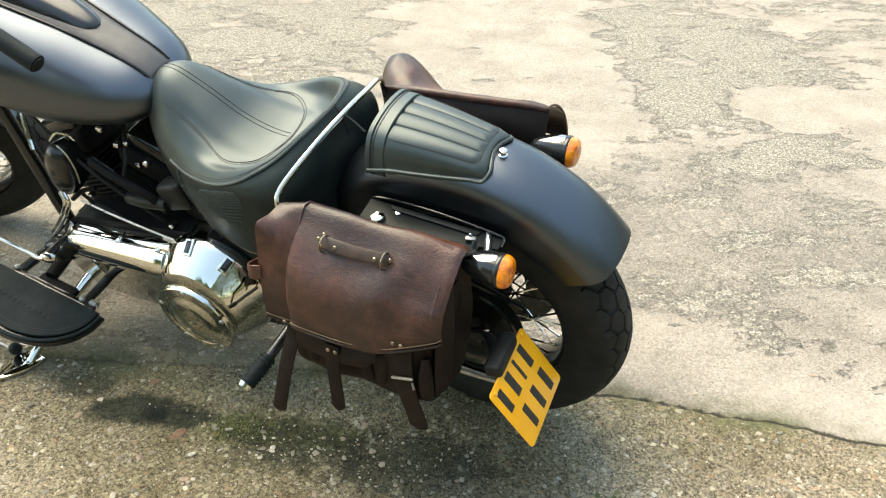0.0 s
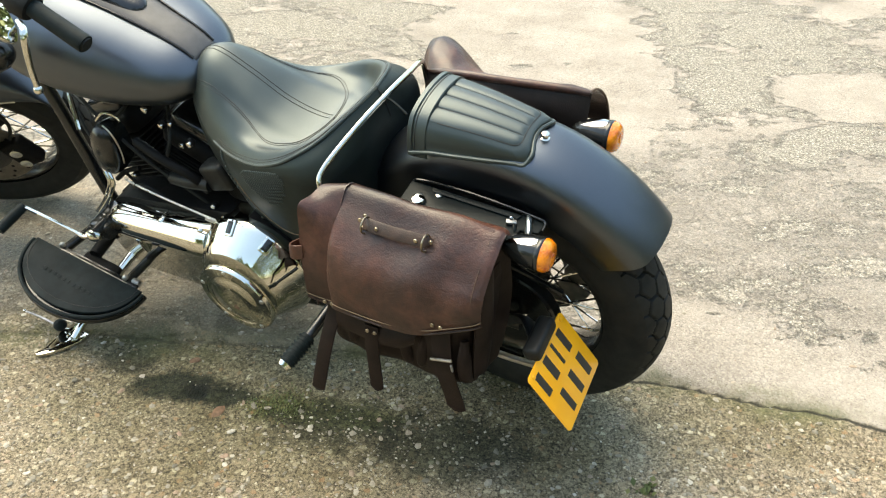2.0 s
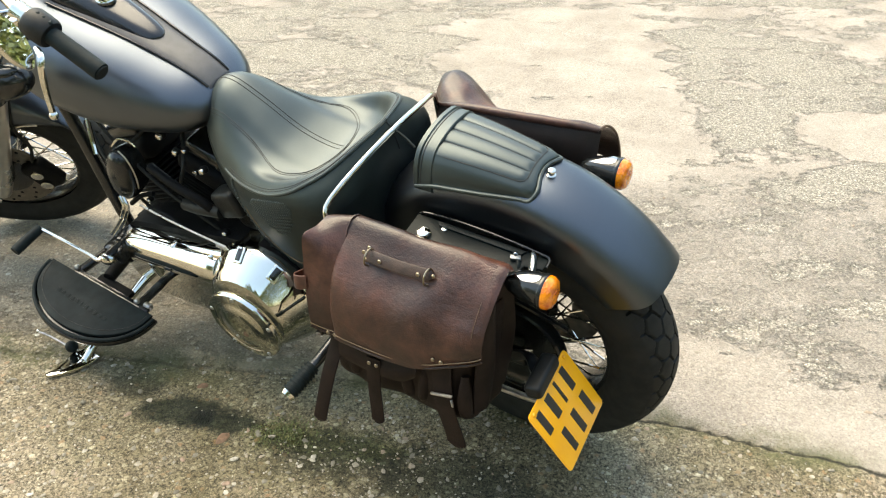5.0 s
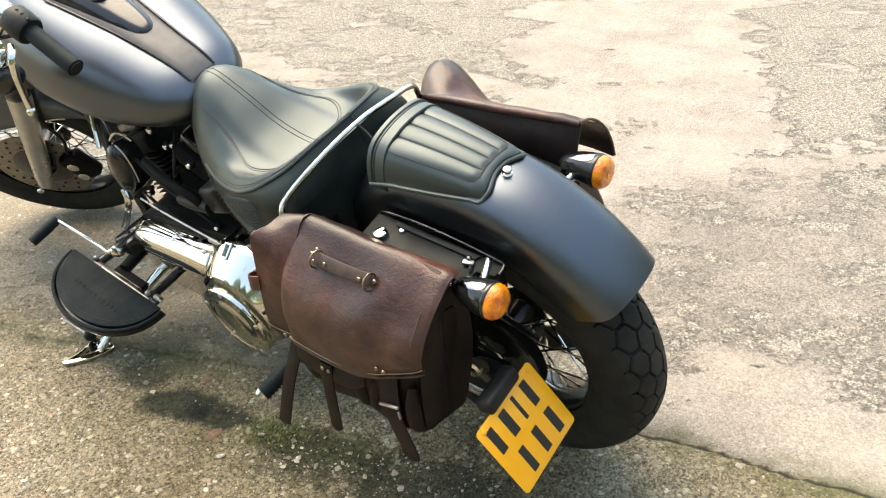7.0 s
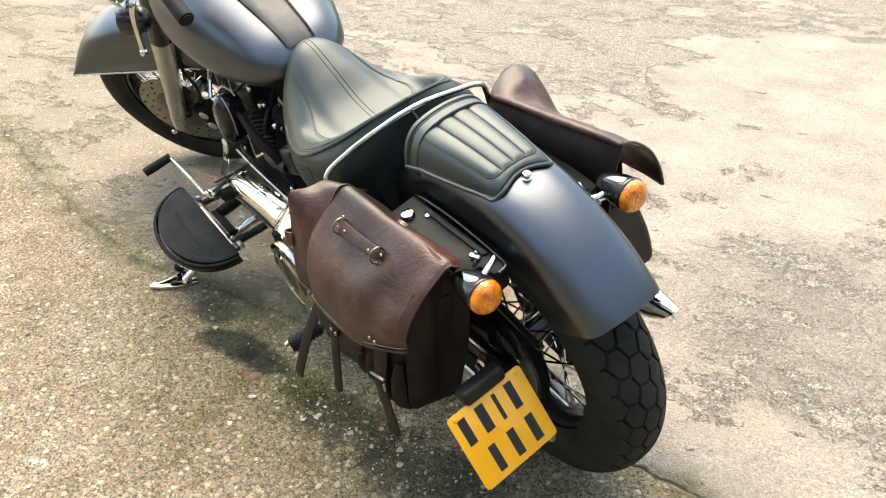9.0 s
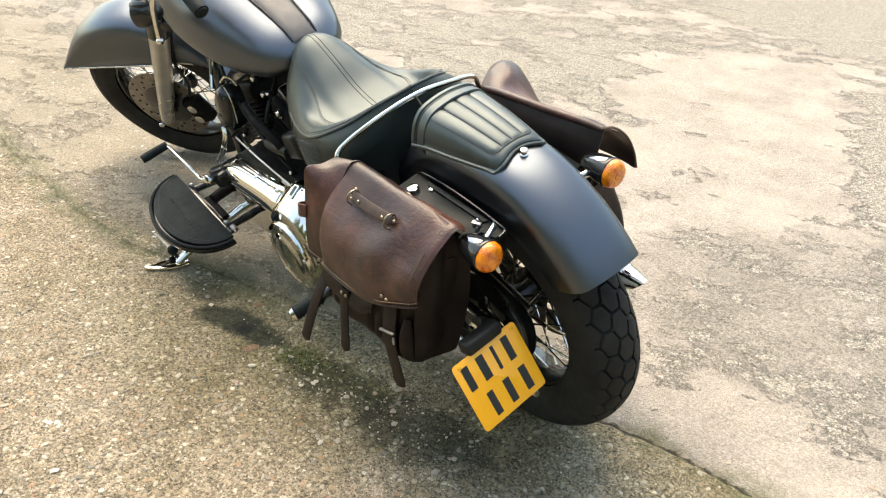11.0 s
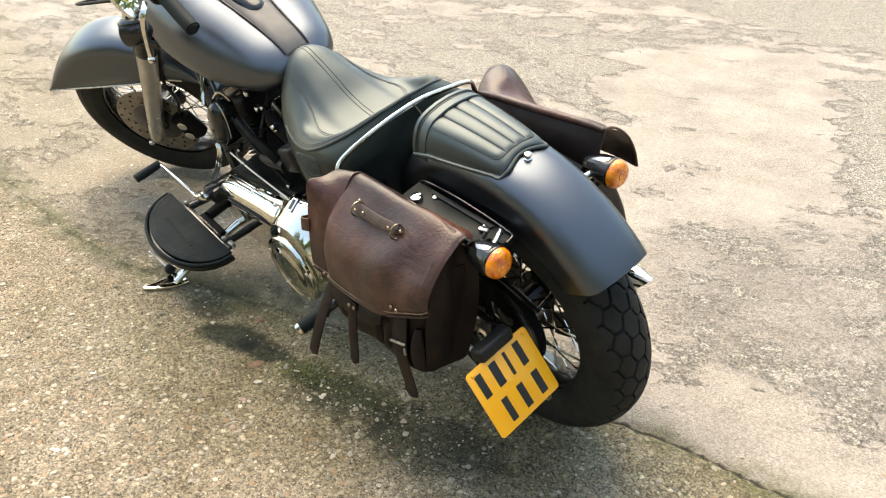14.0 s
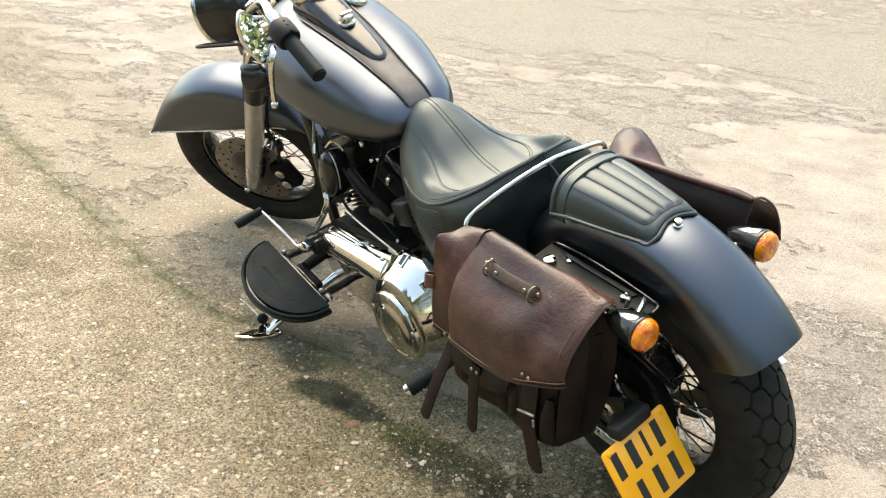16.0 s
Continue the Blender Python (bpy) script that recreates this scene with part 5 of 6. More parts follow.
for s_ in (1, -1):
    build_board(s_)
shift = part("shift_lever", tube([(1.012, 0.268, 0.352), (1.035, 0.280, 0.352), (1.06, 0.282, 0.362), (1.12, 0.287, 0.385), (1.19, 0.292, 0.408)], [0.011, 0.008, 0.0065, 0.0065, 0.0075], 10, squash=0.7), "chrome", bike, "chrome foot shift lever")
part("shift_peg", tube([(1.196, 0.290, 0.410), (1.205, 0.345, 0.400), (1.206, 0.372, 0.397)], [0.012, 0.0135, 0.0125], 14), "grip", shift, "black rubber shift peg")
part("shift_pivot", revolve([(0.016, 0.20), (0.018, 0.25), (0.016, 0.274), (0.008, 0.280)], 20), "black", bike, matrix=Matrix.Translation((1.012, 0, 0.352)))
part("pivot_bracket", box((0.06, 0.10, 0.05), 0.012, (1.02, 0.20, 0.34), segments=2), "black", bike)
part("board_mount", box((0.11, 0.030, 0.022), 0.008, (1.06, 0.262, 0.222), (0, -13, 0), 2), "wrinkle", bike, "black footboard mount")
part("mount_arm", tube([(1.10, 0.14, 0.25), (1.09, 0.20, 0.245), (1.08, 0.255, 0.243)], [0.020, 0.018, 0.016], 12), "wrinkle", bike)
part("lever_boss", tube([(0.995, 0.262, 0.350), (1.012, 0.266, 0.352), (1.030, 0.270, 0.350)], [0.010, 0.017, 0.012], 12), "chrome", shift)

# ---- side stand and passenger pegs ----
stand = part("side_stand", tube([(1.02, 0.16, 0.215), (1.040, 0.30, 0.172), (1.050, 0.385, 0.140), (1.052, 0.432, 0.121)], [0.013, 0.011, 0.010, 0.010], 12, squash=0.7), "chrome", bike, "chrome side stand on the ground")
part("stand_rib", tube([(1.036, 0.27, 0.192), (1.054, 0.37, 0.156), (1.066, 0.415, 0.130)], 0.0045, 8), "chrome", stand)
part("stand_foot", plate([(1.036, 0.402), (1.074, 0.398), (1.112, 0.412), (1.108, 0.432), (1.098, 0.462), (1.094, 0.492), (1.100, 0.522), (1.086, 0.522), (1.066, 0.498), (1.046, 0.462), (1.036, 0.432)], 0.012, 0.004, "xy", 0.0), "chrome", stand, "polished hooked stand foot",
     matrix=Matrix.Translation((1.05, 0.46, 0.116)) @ pose(0, 0, 0, 14, 0, 0) @ Matrix.Translation((-1.05, -0.46, -0.003)))
for k in range(3):
    part("foot_ridge", tube([(1.060 + 0.012 * k, 0.408, 0.1185), (1.058 + 0.014 * k, 0.428, 0.1235)], 0.0035, 8), "chrome", stand)
part("stand_knob", ball((1.112, 0.418, 0.130), 0.0165), "grip", stand, "black rubber stop")
part("stand_tang", tube([(1.105, 0.422, 0.124), (1.150, 0.420, 0.130), (1.200, 0.421, 0.136), (1.228, 0.424, 0.139)], [0.0045, 0.0038, 0.0032, 0.003], 8), "steel", stand)
part("tang_end", ball((1.230, 0.424, 0.139), 0.0052), "chrome", stand)
for s_ in (1, -1):
    peg = part("passenger_peg", tube([(0.352, s_ * 0.312, 0.334), (0.360, s_ * 0.350, 0.326), (0.368, s_ * 0.385, 0.317)], [0.0155, 0.0165, 0.0165], 18), "grip", bike, "ribbed black rubber passenger peg")
    part("peg_cap", tube([(0.3675, s_ * 0.383, 0.3175), (0.370, s_ * 0.392, 0.3155)], [0.0175, 0.014], 18), "chrome", peg, "chrome peg end")
    part("peg_clevis", tube([(0.335, s_ * 0.20, 0.362), (0.346, s_ * 0.28, 0.343), (0.3525, s_ * 0.315, 0.3335)], [0.011, 0.012, 0.012], 14), "black", peg)
    rings_ = None
    for t in np.linspace(0.1, 0.9, 8):
        c = Vector((0.352, s_ * 0.312, 0.334)).lerp(Vector((0.368, s_ * 0.385, 0.317)), t)
        b = revolve([(0.0185, -0.0018), (0.0190, 0.0), (0.0185, 0.0018)], 18)
        b.transform(Matrix.Translation(c) @ pose(0, 0, 0, -13 * s_, 0, -12 * s_))
        rings_ = join(rings_, b)
    part("peg_ribs", rings_, "grip", peg)


# ---- front end, built straight ahead and then turned with the steering ----
def steered(name, bm, material, parent=None, label="", sharp=38):
    bm.transform(TURNED)
    return part(name, bm, material, parent or bike, label, sharp)


AXLE_F = Vector((1.62, 0.0, 0.32))
wheel("front_wheel", TURNED @ Matrix.Translation(AXLE_F), 0.320, 0.064, 0.212, 30, 0.060, "spoked front wheel with black rim")
fd = part("brake_disc", disc_mesh(0.085, 0.146, 0.072), "disc", bike, "drilled steel front brake disc", matrix=TURNED @ Matrix.Translation(AXLE_F))
for k in range(36):
    a = 2 * math.pi * k / 36
    r = 0.098 + 0.018 * (k % 3)
    h = revolve([(0.0048, 0.0750), (0.0048, 0.0758), (0.0005, 0.0759)], 8)
    h.transform(Matrix.Translation((r * math.cos(a), 0, r * math.sin(a))))
    part("disc_hole", h, "wrinkle", fd)
part("disc_carrier", revolve([(0.035, 0.066), (0.09, 0.070), (0.09, 0.074), (0.05, 0.080), (0.035, 0.080)], 40, close=True), "black", fd)


def along(x, y, s):
    """A point on the fork leg: s metres up the steering axis from the axle."""
    return Vector((AXLE_F.x + x, y, AXLE_F.z)) + STEER_AXIS * s


def build_fork():
    for s2 in (1, -1):
        y = s2 * 0.108
        leg = steered("fork_slider", tube([along(-0.010, y, -0.055), along(-0.010, y, -0.045), along(-0.010, y, 0.0), along(-0.011, y, 0.06), along(-0.012, y, 0.20), along(-0.012, y, 0.43)], [0.013, 0.022, 0.0265, 0.028, 0.0295, 0.032], 24, 4), "slider", label="satin alloy fork slider")
        up = steered("fork_cover", tube([along(-0.012, y, 0.41), along(-0.012, y, 0.425), along(-0.012, y, 0.50), along(-0.012, y, 0.62)], [0.033, 0.036, 0.036, 0.034], 24, 3), "black", label="gloss black fork cover")
        b = bolt_mesh(0.010, 0.010)
        b.transform(Matrix.Translation(along(0.0, y + s2 * 0.028, -0.038)) @ pose(0, 0, 0, 0, 0, 0 if s2 > 0 else 180))
        steered("axle_bolt", b, "chrome", leg.parent)
    cal = box((0.075, 0.045, 0.11), 0.014, (0, 0, 0), segments=3)
    cal.transform(Matrix.Translation((AXLE_F.x - 0.125, 0.080, AXLE_F.z - 0.015)) @ pose(0, 0, 0, 0, 12, 0))
    steered("brake_caliper", cal, "wrinkle", label="black four-piston brake caliper")
    for dz in (-0.025, 0.025):
        c = revolve([(0.017, 0.0), (0.017, 0.010), (0.012, 0.013), (0.0005, 0.0135)], 20)
        c.transform(Matrix.Translation((AXLE_F.x - 0.125, 0.101, AXLE_F.z - 0.015 + dz)))
        steered("caliper_piston_cap", c, "chrome")
    steered("brake_hose", tube([(AXLE_F.x - 0.13, 0.085, AXLE_F.z + 0.05), (AXLE_F.x - 0.17, 0.09, AXLE_F.z + 0.12), along(-0.05, 0.09, 0.25), along(-0.045, 0.08, 0.40)], 0.005, 8), "rubber")
    steered("lower_yoke", box((0.08, 0.27, 0.035), 0.012, tuple(along(-0.035, 0, 0.47)), (0, -RAKE, 0), 3), "black")
    steered("upper_yoke", box((0.09, 0.27, 0.03), 0.012, tuple(along(-0.035, 0, 0.645)), (0, -RAKE, 0), 3), "black")
    steered("axle", tube([(AXLE_F.x, 0.13, AXLE_F.z), (AXLE_F.x, -0.13, AXLE_F.z)], 0.011, 12), "steel")
    part("headstock", tube([(1.36, 0, 0.66), (1.30, 0.0, 0.80)], 0.035, 16), "black", bike)


def build_front_fender():
    """Deep valanced fender with a rolled bright lower edge."""
    W = 0.086
    rings = []
    line = [(158, 0.358), (150, 0.360), (135, 0.362), (115, 0.364), (95, 0.366), (75, 0.367), (60, 0.368), (48, 0.370), (40, 0.373), (35, 0.375), (31.5, 0.377)]
    for a, crown in spline(line, 6):
        skirt = min(crown - 0.012, 0.196 / max(0.1, math.sin(radians(a))) if a < 120 else 0.196 / math.sin(radians(120)) + (a - 120) * 0.0040)
        k = crown - skirt
        sec = [(W - 0.001, skirt), (W, skirt + k * 0.25), (W, skirt + k * 0.5), (W - 0.002, crown - min(0.052, k * 0.42))]
        for t in np.linspace(0.1, 1.0, 8):
            ang = t * math.pi / 2
            sec.append((W * max(0.0, math.cos(ang)) ** 0.75, crown - min(0.05, k * 0.4) * (1 - math.sin(ang) ** 0.85)))
        sec = sec + [(-y, r) for y, r in reversed(sec[:-1])]
        inner = [(y * 0.965, r - 0.004) for y, r in reversed(sec)]
        rings.append([(AXLE_F.x + r * math.cos(radians(a)), y, AXLE_F.z + r * math.sin(radians(a))) for y, r in sec + inner])
    ff = steered("front_fender", loft(rings), "paint", label="satin black valanced front fender", sharp=50)
    for s2 in (0, 22):
        steered("fender_edge", tube([r[s2] for r in rings[10:]], 0.0030, 8, 1), "brushed", ff.parent)


def build_bars():
    """Risers, handlebar, headlight nacelle, grips, levers, mirrors and front signals."""
    back = TURNED.inverted()
    top = along(-0.035, 0, 0.66)
    # left half of the bar as it stands with the steering turned, laid back to straight ahead
    bar = [back @ Vector(p) for p in ((0.792, 0.205, 0.902), (0.905, 0.203, 0.962), (0.985, 0.196, 0.996), (1.09, 0.165, 1.005))]
    bar += [top + Vector((0.012, 0.10, 0.085)), top + Vector((0.005, 0.0, 0.078))]
    full = bar + [Vector((p.x, -p.y, p.z)) for p in reversed(bar[:-1])]
    hb = steered("handlebar", tube(full, 0.0125, 14), "chrome", label="chrome wide handlebar")
    ball_at, mirror_at, signal_at = (back @ Vector(p) for p in ((0.846, 0.308, 0.855), (0.864, 0.306, 1.018), (1.030, 0.262, 0.862)))
    for s2 in (1, -1):
        steered("riser", tube([top + Vector((0, s2 * 0.045, -0.01)), top + Vector((0.003, s2 * 0.045, 0.03)), top + Vector((0.008, s2 * 0.045, 0.085))], [0.022, 0.018, 0.021], 16), "chrome", label="chrome handlebar riser")
        f = lambda p: Vector((p.x, s2 * p.y, p.z))
        g0, g1 = f(bar[0]), f(bar[0].lerp(bar[1], 0.98))
        d = (g0 - g1).normalized()
        grip = steered("hand_grip", tube([g0 - d * 0.002, g0 - d * 0.006, g1.lerp(g0, 0.5), g1], [0.0165, 0.0190, 0.0185, 0.0180], 18, 3), "grip", label="grey-black rubber grip")
        steered("grip_end", tube([g0 - d * 0.004, g0 + d * 0.003], [0.0150, 0.0145], 18), "rubber")
        sw = steered("switch_housing", tube([g1 - d * 0.000, g1 - d * 0.006, g1 - d * 0.050, g1 - d * 0.060], [0.024, 0.031, 0.031, 0.020], 18, 2), "plastic", label="black switch housing")
        for k, off in enumerate((0.012, 0.030, 0.044)):
            steered("switch_button", box((0.010, 0.010, 0.010), 0.003, tuple(g1 - d * off + Vector((-0.020, 0, 0.020))), (0, 30, 0), 1), "grip")
        steered("perch_clamp", tube([g1 - d * 0.060, g1 - d * 0.090], [0.021, 0.021], 16), "chrome")
        piv = g1 - d * 0.075 + Vector((0.045, s2 * 0.030, -0.004))
        tip = f(ball_at)
        blade = [f(back @ Vector(p)) for p in ((0.846, 0.276, 0.975), (0.832, 0.288, 0.970), (0.832, 0.299, 0.942), (0.841, 0.304, 0.900))]
        steered("hand_lever", tube([f(back @ Vector((0.868, 0.264, 0.976)))] + blade + [tip], [0.006, 0.007, 0.0075, 0.007, 0.006, 0.006], 10, 5, squash=0.7), "chrome", label="chrome hand lever")
        steered("lever_ball", ball(tip, 0.0095), "chrome")
        steered("lever_bracket", box((0.055, 0.03, 0.022), 0.007, tuple(piv.lerp(g1 - d * 0.072, 0.5)), (0, 0, 20 * s2), 2), "chrome")
        mc = f(mirror_at)
        steered("mirror_stem", tube([g1 - d * 0.075 + Vector((0.02, 0, 0.012)), g1 - d * 0.075 + Vector((0.060, s2 * 0.03, 0.035)), mc + Vector((0.05, -s2 * 0.02, 0.0)), mc + Vector((0.020, 0, 0.0))], 0.0048, 8, 5), "chrome", label="chrome mirror stem")
        frame_m = Matrix.Translation(mc) @ pose(0, 0, 0, 14 * s2, 15, -16 * s2)
        oval = lambda k, x: [(x, 0.029 * k * math.copysign(abs(math.cos(a)) ** 1.3, math.cos(a)), 0.062 * k * math.sin(a) * (1.0 if math.sin(a) > 0 else 1.05)) for a in np.linspace(0, 2 * math.pi, 36, endpoint=False)]
        b = loft([oval(0.97, -0.003), oval(1.0, 0.0), oval(1.02, 0.006), oval(0.9, 0.016), oval(0.6, 0.024), oval(0.05, 0.028)])
        b.transform(frame_m)
        mir = steered("mirror_shell", b, "chrome", label="chrome oval mirror")
        b = loft([oval(0.92, -0.0042), oval(0.92, -0.001)])
        b.transform(frame_m)
        steered("mirror_glass", b, "mirror", mir.parent)
        sc = f(signal_at)
        b = revolve([(0.0005, -0.052), (0.016, -0.048), (0.030, -0.032), (0.037, -0.006), (0.038, 0.014), (0.0005, 0.014)], 28, "x")
        b.transform(Matrix.Translation(sc))
        fs = steered("front_signal", b, "black", label="gloss black front turn signal")
        b = revolve([(0.0300, 0.012), (0.028, 0.017), (0.018, 0.020), (0.0005, 0.021)], 28, "x")
        b.transform(Matrix.Translation(sc))
        steered("front_signal_lens", b, "amber", fs.parent)
        steered("signal_cap", ball(sc + Vector((-0.005, 0, 0.030)), 0.024, (1.4, 0.8, 0.45)), "black")
        steered("signal_arm", tube([sc + Vector((0, 0, 0.02)), sc + Vector((-0.005, -s2 * 0.015, 0.05)), g1 - d * 0.070], 0.008, 10), "chrome")
    # headlight
    hc = along(0.125, 0, 0.70)
    b = revolve([(0.0005, -0.115), (0.045, -0.105), (0.078, -0.075), (0.092, -0.03), (0.096, 0.03), (0.098, 0.045)], 48, "x")
    b.transform(Matrix.Translation(hc) @ pose(0, 0, 0, 0, 8, 0))
    hl = steered("headlight", b, "black", label="gloss black headlight shell")
    b = revolve([(0.097, 0.048), (0.099, 0.052), (0.099, 0.060), (0.095, 0.064), (0.094, 0.05)], 48, "x", close=True)
    b.transform(Matrix.Translation(hc) @ pose(0, 0, 0, 0, 8, 0))
    steered("headlight_ring", b, "chrome", hl.parent)
    b = revolve([(0.094, 0.058), (0.06, 0.072), (0.0005, 0.078)], 40, "x")
    b.transform(Matrix.Translation(hc) @ pose(0, 0, 0, 0, 8, 0))
    steered("headlight_lens", b, "dial", hl.parent)
    steered("nacelle", box((0.10, 0.17, 0.13), 0.035, tuple(along(0.02, 0, 0.60)), (0, -RAKE, 0), 3), "black")
    for s2, dx in ((1, 0.0), (-1, 0.01)):
        steered("control_cable", tube([bar[1] * 1.0 if s2 > 0 else Vector((bar[1].x, -bar[1].y, bar[1].z)), top + Vector((0.09, s2 * 0.24, 0.09)), top + Vector((0.10, s2 * 0.12, 0.0)), top + Vector((-0.02, s2 * 0.05, -0.12))], 0.0042, 8), "rubber")


build_fork()
build_front_fender()
build_bars()


# ---- saddlebags ----
def sheet(sections, thick, bm=None, wave=0.0, seed=0):
    """A leather sheet through sections of equal length, given an even thickness."""
    s = spline(np.array([np.ravel(q) for q in sections]), 8).reshape(-1, len(sections[0]), 3)
    s = np.array([spline(q, 5) for q in s])
    du, dv = np.gradient(s, axis=0), np.gradient(s, axis=1)
    n = np.cross(du, dv)
    n /= np.linalg.norm(n, axis=2, keepdims=True) + 1e-9
    if wave:
        w = np.array([[noise.noise((p[0] * 14, p[1] * 14, p[2] * 14 + seed)) for p in row] for row in s])
        s = s + n * w[..., None] * wave
    rings = [np.vstack([a, (a - b * thick)[::-1]]) for a, b in zip(s, n)]
    return loft(rings, bm=bm)


def strap(points, width, thick, x_dir=(1, 0, 0)):
    """A flat belt along a line, rounded at its end."""
    p = spline(points, 6)
    t = np.gradient(p, axis=0)
    rings = []
    for k, (q, d) in enumerate(zip(p, t)):
        nrm = Vector(d).cross(Vector(x_dir)).normalized() * thick / 2
        left = len(p) - 1 - k
        w = width / 2 * (min(1.0, math.sqrt(max(0.05, (left + 0.3) / 3.0))))
        ex = Vector(x_dir) * w
        q = Vector(q)
        rings.append([q + ex + nrm * 0.6, q + ex * 0.8 + nrm, q - ex * 0.8 + nrm, q - ex + nrm * 0.6, q - ex - nrm * 0.6, q - ex * 0.8 - nrm, q + ex * 0.8 - nrm, q + ex - nrm * 0.6])
    return loft(rings)


def rivet(at, parent, r=0.0042):
    b = bolt_mesh(r, 0.003)
    b.transform(Matrix.Translation(at))
    part("rivet", b, "brass", parent, "dull metal rivet")


def bag_body(x0, x1, y0, y1, z0, z1, lean=0.0, fold=0.006):
    """A soft leather box, bulged and rounded."""
    rings = []
    for z, k in ((z0, 0.80), (z0 + 0.006, 0.92), (z0 + 0.03, 1.0), (z0 + 0.10, 1.02), (z0 + 0.2, 1.0), (z1 - 0.02, 0.97), (z1, 0.9)):
        ring = []
        cx, cy, hx, hy = (x0 + x1) / 2, (y0 + y1) / 2, (x1 - x0) / 2 * (0.9 + 0.1 * k), (y1 - y0) / 2 * k
        for a in np.linspace(0, 2 * math.pi, 96, endpoint=False):
            c, s = math.cos(a), math.sin(a)
            x = cx + hx * math.copysign(abs(c) ** 0.35, c)
            y = cy + hy * math.copysign(abs(s) ** 0.35, s) + lean * (z - z0)
            g = fold * noise.noise((x * 15, y * 15, z * 7)) + fold * 0.4 * noise.noise((x * 40, y * 40, z * 12))
            ring.append((x + g * c, y + g * s, z))
        rings.append(ring)
    p = spline(np.array([np.ravel(r) for r in rings]), 4).reshape(-1, 96, 3)
    return loft(list(p))


def build_left_bag():
    bag = empty("saddlebag", pose(*BASE, 0, 0, YAW), None, "worn brown leather saddlebag with straps hanging beside the wheel", "saddlebag", group="saddlebags")
    # body, tongue, folds and gusset take the leather darkened for shade
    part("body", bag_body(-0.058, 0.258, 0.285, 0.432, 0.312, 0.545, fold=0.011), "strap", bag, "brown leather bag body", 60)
    profiles = (
        (0.288, (0.345, 0.618), (0.378, 0.634), (0.412, 0.632), (0.446, 0.632), (0.455, 0.620), (0.458, 0.565), (0.457, 0.490), (0.450, 0.426)),
        (0.284, (0.342, 0.617), (0.376, 0.636), (0.411, 0.632), (0.444, 0.629), (0.454, 0.615), (0.457, 0.562), (0.456, 0.489), (0.450, 0.424)),
        (0.258, (0.330, 0.612), (0.369, 0.639), (0.403, 0.625), (0.430, 0.606), (0.446, 0.582), (0.453, 0.545), (0.453, 0.488), (0.447, 0.420)),
        (0.235, (0.322, 0.611), (0.365, 0.642), (0.397, 0.613), (0.422, 0.586), (0.438, 0.560), (0.446, 0.525), (0.447, 0.480), (0.444, 0.418)),
        (0.224, (0.320, 0.611), (0.363, 0.642), (0.398, 0.610), (0.428, 0.580), (0.448, 0.552), (0.458, 0.518), (0.459, 0.475), (0.452, 0.418)),
        (0.120, (0.318, 0.611), (0.358, 0.637), (0.394, 0.604), (0.427, 0.572), (0.452, 0.540), (0.466, 0.505), (0.468, 0.470), (0.461, 0.424)),
        (0.040, (0.318, 0.612), (0.356, 0.634), (0.391, 0.602), (0.423, 0.570), (0.447, 0.539), (0.460, 0.505), (0.463, 0.475), (0.457, 0.432)),
        (-0.010, (0.318, 0.613), (0.354, 0.630), (0.388, 0.599), (0.418, 0.567), (0.440, 0.537), (0.452, 0.505), (0.454, 0.480), (0.449, 0.448)),
        (-0.058, (0.318, 0.613), (0.350, 0.622), (0.384, 0.594), (0.412, 0.565), (0.432, 0.536), (0.441, 0.508), (0.442, 0.488), (0.438, 0.466)),
        (-0.074, (0.322, 0.606), (0.348, 0.615), (0.380, 0.589), (0.407, 0.562), (0.427, 0.534), (0.436, 0.508), (0.437, 0.492), (0.434, 0.476)),
    )
    secs = [[(x, y, z) for y, z in line] for x, *line in profiles]
    fl = part("flap", sheet(secs, -0.0045, wave=0.007), "brown", bag, "rubbed reddish-brown leather flap", 60)
    edge = spline(np.array([q[-1] for q in secs]), 4)
    part("flap_stitching", tube([(x, y + 0.003, z + 0.010) for x, y, z in edge[::2]], 0.0009, 6, 2), "paleth", fl, "pale thread")
    part("flap_edge", tube([(x, y, z) for x, y, z in edge], 0.0024, 6, 1), "handle", fl, "raw dark leather edge")
    part("flap_stitching", tube([(x + 0.004, y + 0.0012, z + 0.0015) for x, y, z in spline(secs[-2], 4)[6:]], 0.0007, 6, 1), "tan", fl, "waxed thread")
    part("corner_patch", sheet([[(x, y + 0.0016, z + 0.0022) for x, y, z in q] for q in ([(0.012, 0.352, 0.632), (0.012, 0.370, 0.618), (0.012, 0.386, 0.604)], [(-0.024, 0.350, 0.627), (-0.024, 0.368, 0.612), (-0.024, 0.384, 0.598)], [(-0.056, 0.348, 0.621), (-0.056, 0.366, 0.608), (-0.056, 0.382, 0.595)])], -0.002), "brown", fl, "sewn leather corner patch")
    part("front_lip", sheet([[(0.262, 0.30, 0.60), (0.282, 0.36, 0.624), (0.285, 0.41, 0.627), (0.284, 0.442, 0.620)], [(0.262, 0.30, 0.50), (0.282, 0.36, 0.50), (0.286, 0.41, 0.50), (0.284, 0.450, 0.50)], [(0.262, 0.31, 0.40), (0.278, 0.36, 0.40), (0.280, 0.41, 0.40), (0.276, 0.440, 0.40)]], 0.004), "brown", bag)
    # carrying handle with rings and rivets
    h = part("handle", strap([(0.180, 0.406, 0.601), (0.160, 0.413, 0.603), (0.110, 0.415, 0.603), (0.060, 0.413, 0.603), (0.040, 0.408, 0.601)], 0.023, 0.005, (0.0, 0.62, -0.78)), "handle", bag, "dark brown leather carrying handle")
